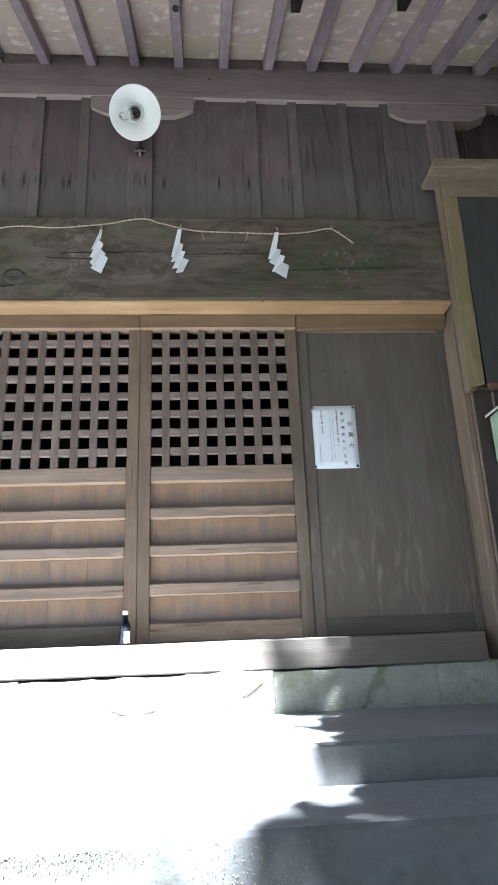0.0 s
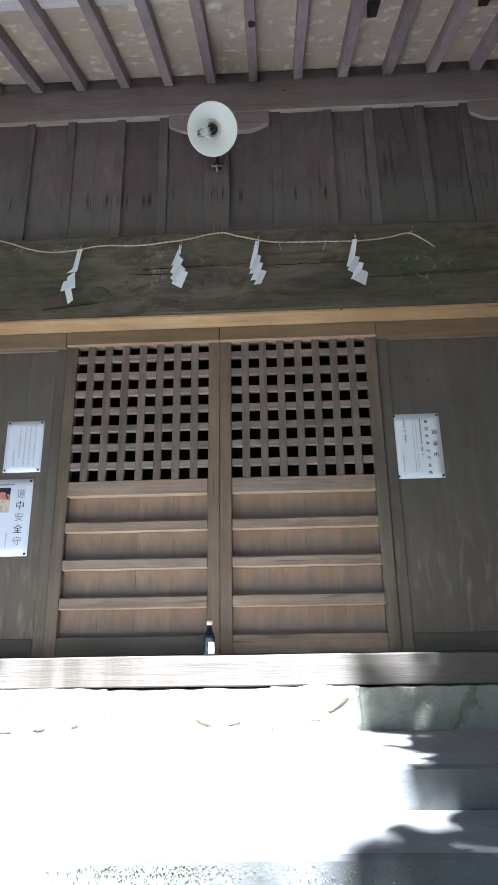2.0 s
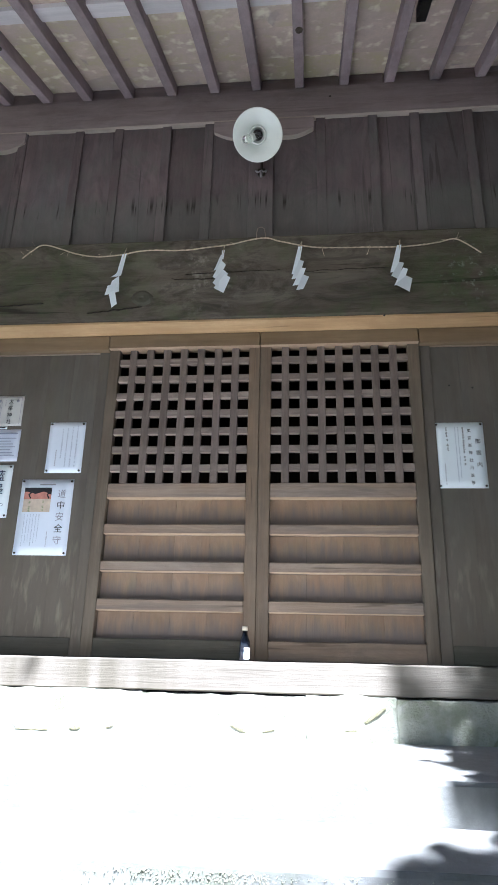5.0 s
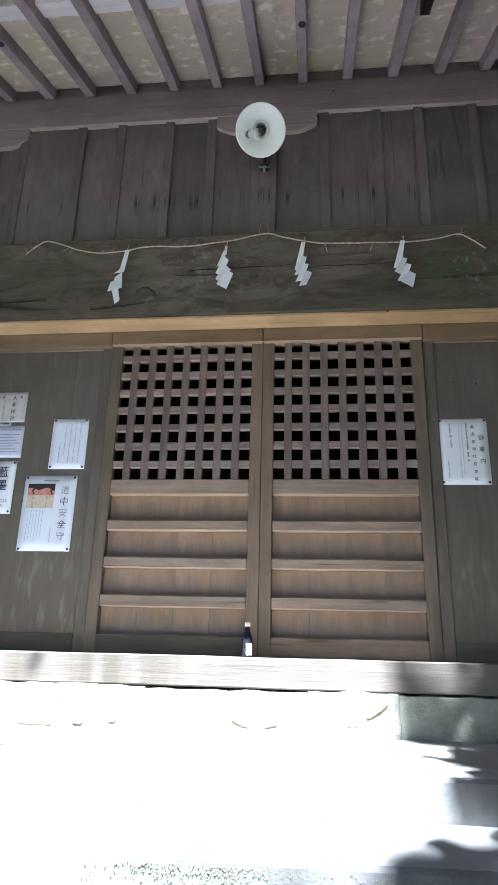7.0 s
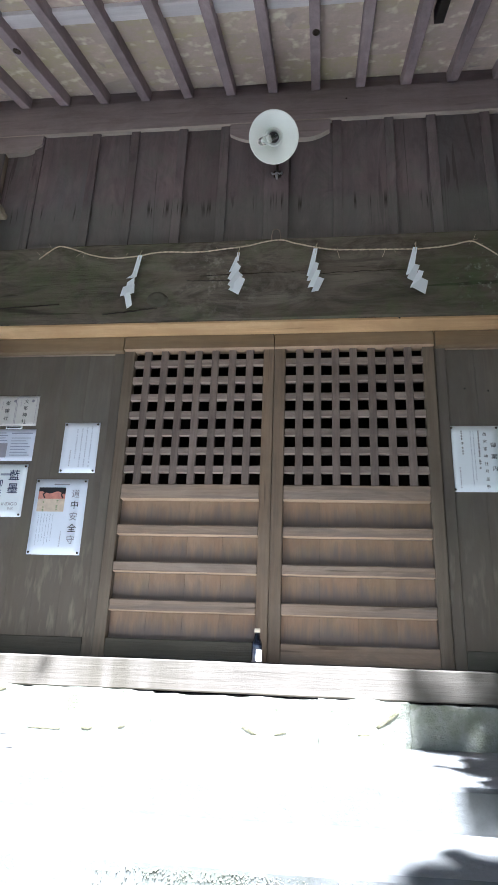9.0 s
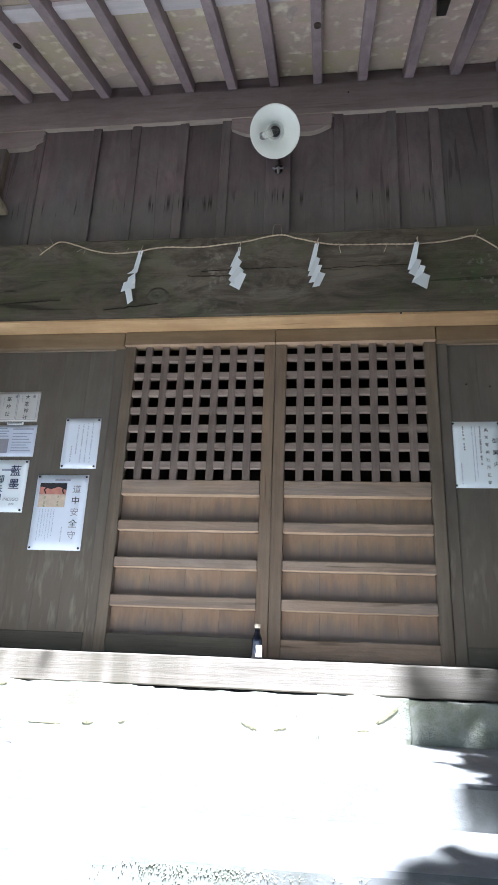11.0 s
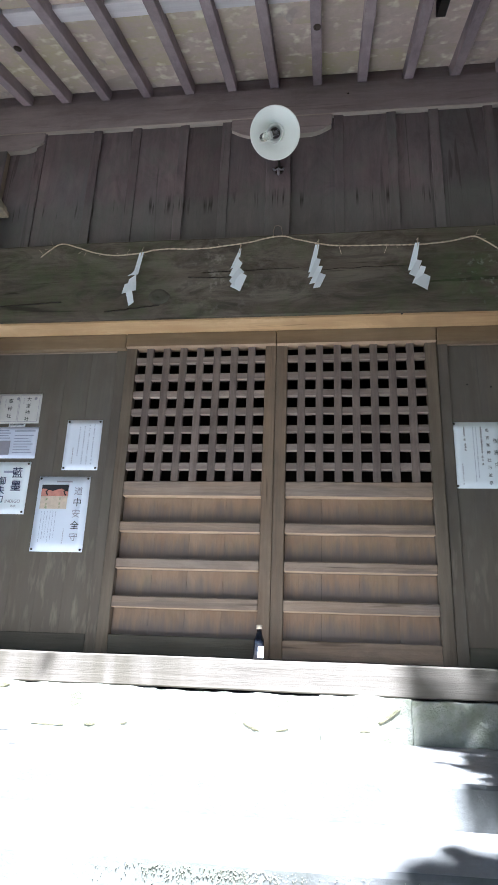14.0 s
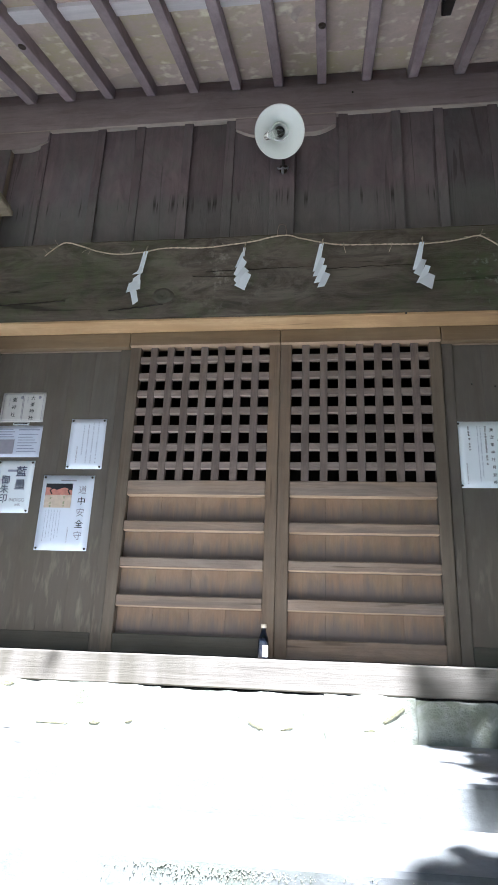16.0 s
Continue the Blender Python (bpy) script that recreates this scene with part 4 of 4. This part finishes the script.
# ---- notices ----
def notice(label, x0, x1, z0, z1, material, skew=0.0, pins=True, y=0.0178):
    """A sheet pinned flat on the boards. Its own coordinates: x to the right, z up from the lower left corner."""
    n = thing("notice", label, "notice", "notices on the board doors", at=(x0, y, z0))
    w, h = x1 - x0, z1 - z0
    bm = bmesh.new()
    nx, nz = 6, 8
    grid = [[bm.verts.new((w * i / nx + skew * (1 - j / nz), -0.0008 - 0.0035 * max(0.0, noise.noise(Vector((i * 0.5 + x0 * 7, j * 0.4, z0 * 5)))) * (1 if 0 < i < nx and 0 < j < nz else 0), h * j / nz)) for i in range(nx + 1)] for j in range(nz + 1)]
    for j in range(nz):
        for i in range(nx):
            bm.faces.new((grid[j][i], grid[j][i + 1], grid[j + 1][i + 1], grid[j + 1][i])).smooth = True
    res = bmesh.ops.extrude_face_region(bm, geom=list(bm.faces))
    for v in res["geom"]:
        if isinstance(v, bmesh.types.BMVert):
            v.co.y = 0.0012
    bmesh.ops.recalc_face_normals(bm, faces=bm.faces)
    part("sheet", bm, material, n)
    if pins:
        for px in (0.012, w - 0.012):
            for pz in (0.012, h - 0.012):
                b = turned([(0.0, 0.0), (0.0065, 0.0), (0.0055, 0.004), (0.0, 0.005)], 12)
                bmesh.ops.transform(b, matrix=pose(px + skew * (1 - pz / h), -0.004, pz, 90), verts=b.verts)
                part("pin", b, PIN, n)
    return n, w, h


def bars(n, x, z_top, z_bottom, wide, material, seed, y=-0.0055):
    """A column of small unreadable writing as short bars."""
    r = random.Random(seed)
    bm = bmesh.new()
    z = z_top
    while z > z_bottom:
        step = wide * r.uniform(0.7, 1.2)
        for k in range(3):
            block(x - wide * r.uniform(0.25, 0.5), x + wide * r.uniform(0.25, 0.5), y, y + 0.0006, z - step * (0.12 + 0.3 * k), z - step * (0.02 + 0.3 * k), 0, bm)
        block(x - wide * 0.07, x + wide * 0.07, y - 0.0004, y + 0.0002, z - step * 0.8, z + step * 0.05, 0, bm)
        z -= step * r.choice((1.1, 1.1, 1.25, 1.9))
    part("writing", bm, material, n)


TY = -0.0058
n, w, h = notice("white notice with black handwritten heading pinned to the board door", 0.951, 1.206, 0.784, 1.148, PAPER)
letters("heading", "御\n案\n内", 0.030, w * 0.86, TY, h * 0.70, INK, n, 2.15)
letters("second_line", "奥\n宮\n峯\n神\n社\n月\n並\n祭", 0.021, w * 0.70, TY, h * 0.865, INK, n, 1.95)
bars(n, w * 0.575, h * 0.92, h * 0.36, 0.013, INK, 1)
bars(n, w * 0.42, h * 0.92, h * 0.10, 0.007, PALEINK, 2)
bars(n, w * 0.48, h * 0.92, h * 0.14, 0.007, PALEINK, 3)
bars(n, w * 0.24, h * 0.92, h * 0.80, 0.013, INK, 4)
bars(n, w * 0.25, h * 0.74, h * 0.55, 0.014, INK, 5)
bars(n, w * 0.17, h * 0.36, h * 0.06, 0.009, GREYINK, 6)

n, w, h = notice("white poster for a travel charm with a red picture", -1.307, -1.010, 0.419, 0.838, GLOSSY)
for i, (ch, mt) in enumerate((("道", GREYINK), ("中", INK), ("安", GREYINK), ("全", INK), ("守", GREYINK))):
    letters("heading", ch, 0.050, w * 0.80, TY, h * (0.80 - 0.152 * i), mt, n)
bm = block(w * 0.08, w * 0.60, TY, TY + 0.0006, h * 0.56, h * 0.73, 0)
part("picture", bm, SAND, n, "sandy lower half of the picture")
part("picture", block(w * 0.08, w * 0.60, TY, TY + 0.0006, h * 0.7305, h * 0.83, 0), RED, n, "red upper half of the picture")
part("picture", prism([(w * 0.08, h * 0.83), (w * 0.60, h * 0.83), (w * 0.60, h * 0.885), (w * 0.08, h * 0.885)], TY, TY + 0.0006), INK, n, "dark top of the picture")
part("picture", prism([(w * 0.10, h * 0.84), (w * 0.30, h * 0.80), (w * 0.45, h * 0.835), (w * 0.60, h * 0.79), (w * 0.60, h * 0.835), (w * 0.45, h * 0.865), (w * 0.30, h * 0.85), (w * 0.10, h * 0.875)], TY - 0.0006, TY - 0.0001), INK, n)
for cx in (0.17, 0.52):
    part("picture", tube([(w * (cx + 0.06), TY, h * 0.835), (w * cx, TY, h * 0.79), (w * (cx + 0.04), TY, h * 0.74)], 0.004, 5), INK, n)
bars(n, w * 0.20, h * 0.70, h * 0.57, 0.016, GREENTAG, 11, TY - 0.0004)
bars(n, w * 0.46, h * 0.71, h * 0.58, 0.016, GREENTAG, 12, TY - 0.0004)
bm = block(w * 0.36, w * 0.66, TY, TY + 0.0006, h * 0.918, h * 0.936, 0)
part("writing", bm, GREYINK, n)
for i in range(6):
    bars(n, w * (0.14 + 0.055 * i), h * 0.53, h * (0.12 + 0.03 * (i % 3)), 0.006, PALEINK, 20 + i)
bars(n, w * 0.60, h * 0.30, h * 0.10, 0.009, GREYINK, 31)

n, w, h = notice("white sheet with faint handwritten columns, pinned to the board door", -1.188, -0.979, 0.876, 1.175, GLOSSY)
for i, (top, bot) in enumerate(((0.92, 0.12), (0.90, 0.10), (0.88, 0.12), (0.86, 0.30), (0.44, 0.12))):
    bars(n, w * (0.80 - 0.135 * i), h * top, h * bot, 0.010, PALEINK if i != 4 else GREYINK, 40 + i)

n, w, h = notice("aged pale grey sheet with two framed black handwritten columns", -1.633, -1.366, 1.158, 1.345, BEIGE, pins=False)
for x0, x1 in ((0.05, 0.49), (0.51, 0.96)):
    for a, b, c, d in ((x0, x1, 0.93, 0.94), (x0, x1, 0.05, 0.06), (x0, x0 + 0.007, 0.06, 0.93), (x1 - 0.007, x1, 0.06, 0.93)):
        part("frame_line", block(w * a, w * b, TY, TY + 0.0006, h * c, h * d, 0), GREYINK, n)
letters("heading", "大\n峯\n神\n社", 0.030, w * 0.72, TY, h * 0.80, INK, n, 1.4)
letters("heading", "峯\n神\n社", 0.030, w * 0.30, TY, h * 0.74, INK, n, 1.55)
for cx, cz in ((0.87, 0.82), (0.46, 0.82)):
    b = turned([(0.0, 0.0), (0.009, 0.0), (0.009, 0.0006), (0.0, 0.0006)], 16)
    bmesh.ops.transform(b, matrix=pose(w * cx, TY + 0.0005, h * cz, 90), verts=b.verts)
    part("emblem", b, GREYINK, n)
bars(n, w * 0.60, h * 0.84, h * 0.66, 0.008, GREYINK, 51)
bars(n, w * 0.18, h * 0.80, h * 0.50, 0.008, GREYINK, 52)
n, w, h = notice("narrow white paper strip between two sheets", -1.545, -1.445, 1.139, 1.155, PAPER, pins=False)
part("writing", block(w * 0.08, w * 0.92, TY, TY + 0.0006, h * 0.3, h * 0.7, 0), INK, n)

n, w, h = notice("bluish sheet with grey pictures and small print", -1.650, -1.358, 0.945, 1.136, BLUISH, pins=False)
part("picture", block(w * 0.04, w * 0.46, TY, TY + 0.0006, h * 0.10, h * 0.55, 0), GREYINK, n)
part("picture", block(w * 0.52, w * 0.95, TY, TY + 0.0006, h * 0.84, h * 0.88, 0), PALEINK, n)
for i in range(7):
    part("writing", block(w * 0.53, w * (0.93 - 0.05 * (i % 3)), TY, TY + 0.0006, h * (0.16 + 0.09 * i), h * (0.185 + 0.09 * i), 0), PALEINK, n)
for i in range(4):
    part("writing", block(w * 0.05, w * (0.44 - 0.04 * (i % 2)), TY, TY + 0.0006, h * (0.62 + 0.08 * i), h * (0.65 + 0.08 * i), 0), PALEINK, n)

n, w, h = notice("white sheet with bold brush lettering about indigo ink, pinned up", -1.590, -1.372, 0.622, 0.924, PAPER)
letters("heading", "藍\n墨", 0.066, w * 0.68, TY, h * 0.78, BRUSHINK, n, 1.15, 0.0004)
letters("heading", "御\n朱\n印", 0.054, w * 0.28, TY, h * 0.62, BRUSHINK, n, 1.0, 0.0004)
letters("heading", "INDIGO", 0.026, w * 0.66, TY, h * 0.24, GREYINK, n)
letters("heading", "INK", 0.020, w * 0.70, TY, h * 0.15, GREYINK, n)
part("writing", block(w * 0.30, w * 0.58, TY, TY + 0.0006, h * 0.78, h * 0.82, 0), PALEINK, n)

# ---- nail heads ----
for x, y, z in ((0.697, -0.1555, 1.713), (0.434, -0.146, 3.302), (1.051, 0.019, 1.367), (1.174, 0.019, 1.352), (2.046, -0.252, 2.242), (0.718, -0.117, 2.657)):
    b = turned([(0.0, 0.003), (0.0045, 0.0025), (0.006, 0.0), (0.004, -0.004), (0.0, -0.004)], 10)
    bmesh.ops.transform(b, matrix=pose(x, y, z, 90), verts=b.verts)
    solid("nail", b, PIN, "dark rusty nail head in the timber", "nail", "nails in the timber")

# ---- bottle on the sill ----
bt = thing("bottle", "small dark glass bottle with white label standing on the sill", "bottle", at=(-0.033, -0.09, -0.084))
part("glass", turned([(0.0, 0.0), (0.0235, 0.0), (0.0255, 0.003), (0.0255, 0.075), (0.024, 0.088), (0.016, 0.108), (0.0125, 0.120), (0.0118, 0.138), (0.0, 0.138)], 28), BOTTLE, bt)
part("cap", turned([(0.0, 0.136), (0.0138, 0.136), (0.0138, 0.153), (0.012, 0.156), (0.0, 0.156)], 24), CAPMAT, bt, "pale cap")
lb = bmesh.new()
arc = [radians(a) for a in range(-92, -19, 8)]
va = [[lb.verts.new((0.0259 * math.cos(a), 0.0259 * math.sin(a), z)) for a in arc] for z in (0.006, 0.058)]
for i in range(len(arc) - 1):
    lb.faces.new((va[0][i], va[0][i + 1], va[1][i + 1], va[1][i])).smooth = True
part("label", lb, LABEL, bt, "white paper label")

# dark clip boards beside two rafters, and knots on rafters
for x, low in ((0.868, -0.63), (1.44, -0.675)):
    part("clip_board", on_slope(block(x, x + 0.05, -1.30, low, -0.004, 0.070, 0.003)), DARKMETAL, roof, "short dark board beside a rafter")


for k, u in ((1, -0.63), (-5, -0.662), (7, -0.645)):
    x = -0.034 + 0.281 * k
    b = turned([(0.0, -0.002), (0.011, -0.002), (0.016, -0.006), (0.022, -0.004), (0.024, 0.004)], 14)
    bmesh.ops.transform(b, matrix=pose(x, u, 0, 0, 0, 0) @ Matrix.Diagonal((0.9, 1.3, 1, 1)), verts=b.verts)
    part("knot", on_slope(b), BARK, roof, "dark knot in a rafter")


# ---- unseen trees behind the viewer, added to shade the steps and block skylight ----
def tree(name, foot, crown, radii, count, leaf, seed, label, lobes_wanted=26, spread=False):
    r = random.Random(seed)
    t = thing(name, label, "tree", "trees before the shrine", at=foot)
    f, c = Vector(foot), Vector(crown) - Vector(foot)
    path = [Vector((0, 0, -0.1)), c * 0.25 + Vector((0.1, -0.1, 0.3)), c * 0.55 + Vector((-0.05, 0.1, 0.2)), c]
    bm = tube(path, [0.22, 0.17, 0.12, 0.04], 10)
    lobes = []
    for i in range(lobes_wanted):
        while True:
            p = Vector((r.uniform(-1, 1), r.uniform(-1, 1), r.uniform(-1, 1)))
            if spread or p.length < 1:
                break
        # reach shifts a spreading crown sideways to shape its shadow on the lower steps
        reach = min(0.34, 1.2 * max(0.0, -p.y * radii[1] - 0.75)) if spread else 0.0
        lobes.append(c + Vector((p.x * radii[0] - reach, p.y * radii[1], p.z * radii[2])))
    if spread:
        # an even fringe of twigs that fills the shadow's edge beside the sunny steps
        lobes += [c + Vector((-radii[0] + r.uniform(-0.12, 0.14), -0.75 + 0.03 * k, r.uniform(-0.2, 0.2))) for k in range(32)]
    for q in lobes[:12]:
        s = path[2].lerp(c, r.random())
        tube([s, s.lerp(q, 0.5) + Vector((0, 0, 0.15)), q], [0.045, 0.03, 0.012], 6, bm)
    part("trunk", bm, BARK, t, "brown bark trunk and limbs")
    verts, faces = [], []
    for i in range(count):
        q = r.choice(lobes)
        d = Vector((r.gauss(0, 1), r.gauss(0, 1), r.gauss(0, 0.7))) * (0.19 if spread else 0.30)
        o = q + d
        a = Vector((r.uniform(-1, 1), r.uniform(-1, 1), r.uniform(-0.5, 0.5))).normalized()
        b = a.cross(Vector((r.uniform(-0.6, 0.6), r.uniform(-0.6, 0.6), 1))).normalized()
        s = leaf * r.uniform(0.6, 1.2)
        k = len(verts)
        verts += [o - a * s, o - b * s * 0.45 + a * s * 0.1, o + a * s, o + b * s * 0.45 + a * s * 0.1]
        faces.append((k, k + 1, k + 2, k + 3))
    me = bpy.data.meshes.new("crown")
    me.from_pydata([tuple(v) for v in verts], [], faces)
    me.materials.append(LEAF)
    ob = new("crown", me)
    ob.parent = t
    tagged(ob, "green crown of many small leaves")


tree("tree", (4.6, -5.0, -1.5), tuple(Vector((3.28, -0.75, -0.3)) + SUN * 7.5), (1.9, 1.9, 0.45), 60000, 0.12, 3, "broadleaf tree with dense green crown in front of the shrine", 340, True)
tree("tree", (5.6, -1.6, -1.5), (4.3, -2.0, 5.2), (2.2, 1.2, 1.0), 9000, 0.2, 61, "unseen broadleaf tree added over the end of the eaves to block skylight", 60)
tree("tree", (6.0, -4.4, -1.5), (5.9, -4.2, 2.6), (1.6, 2.6, 2.4), 9000, 0.22, 62, "unseen low bushy broadleaf tree added beside the steps to block skylight", 70)
tree("tree", (-4.6, -4.8, -1.5), tuple(Vector((-2.6, -0.3, -0.2)) + SUN * 7.0), (1.2, 1.0, 0.8), 2600, 0.09, 8, "unseen broadleaf tree with thin green crown, added to dapple the west side")
for i, (x, y) in enumerate(((-7.5, -3.5), (-8.0, -8.5), (-4.0, -10.5), (0.5, -12.0), (4.8, -10.8), (8.6, -7.5), (8.4, -2.2), (-9.0, 1.5), (9.5, 3.0))):
    tree("tree", (x, y, -1.5), (x + 0.3 * math.sin(i), y + 0.3 * math.cos(i * 2), 6.6 + 0.6 * math.sin(i * 3)), (3.3, 3.0, 5.2), 13000, 0.36, 20 + i, "unseen tall broadleaf tree added around the yard to block skylight", 90)
tree("tree", (-2.5, -9.0, -1.5), tuple(Vector((-0.6, -5.2, -1.5)) + SUN * 8.0), (3.4, 2.0, 1.1), 15000, 0.19, 41, "unseen spreading broadleaf tree added to shade the yard before the steps", 100)
# unseen high canopy added to close the sky but for the sun's gap
for i, (foot, top) in enumerate((((8.0, -8.0), (6.2, -7.0)), ((9.0, -1.0), (6.6, -2.2)), ((-9.0, -8.5), (-6.6, -7.2)), ((-9.5, -1.0), (-6.8, -2.0)), ((0.5, -15.0), (0.2, -13.0)),
                                 ((-1.0, 6.0), (0.0, -0.8)), ((5.5, -13.5), (4.9, -11.4)), ((-5.5, -13.5), (-4.9, -11.6)), ((3.5, 6.0), (5.0, 2.0)), ((-4.5, 6.0), (-5.0, 2.2)))):
    tree("tree", (*foot, -1.5), (*top, 12.0 + 0.7 * math.sin(i * 2.3)), (3.4, 2.9, 1.6), 11000, 0.36, 80 + i, "unseen tall tree with a high closed crown, added to block skylight", 80)
tree("tree", (7.5, -5.5, -1.5), tuple(Vector((3.5, -3.7, -1.2)) + SUN * 7.6), (2.5, 1.5, 0.5), 26000, 0.16, 97, "unseen broadleaf tree added to shade the foot of the steps", 220)
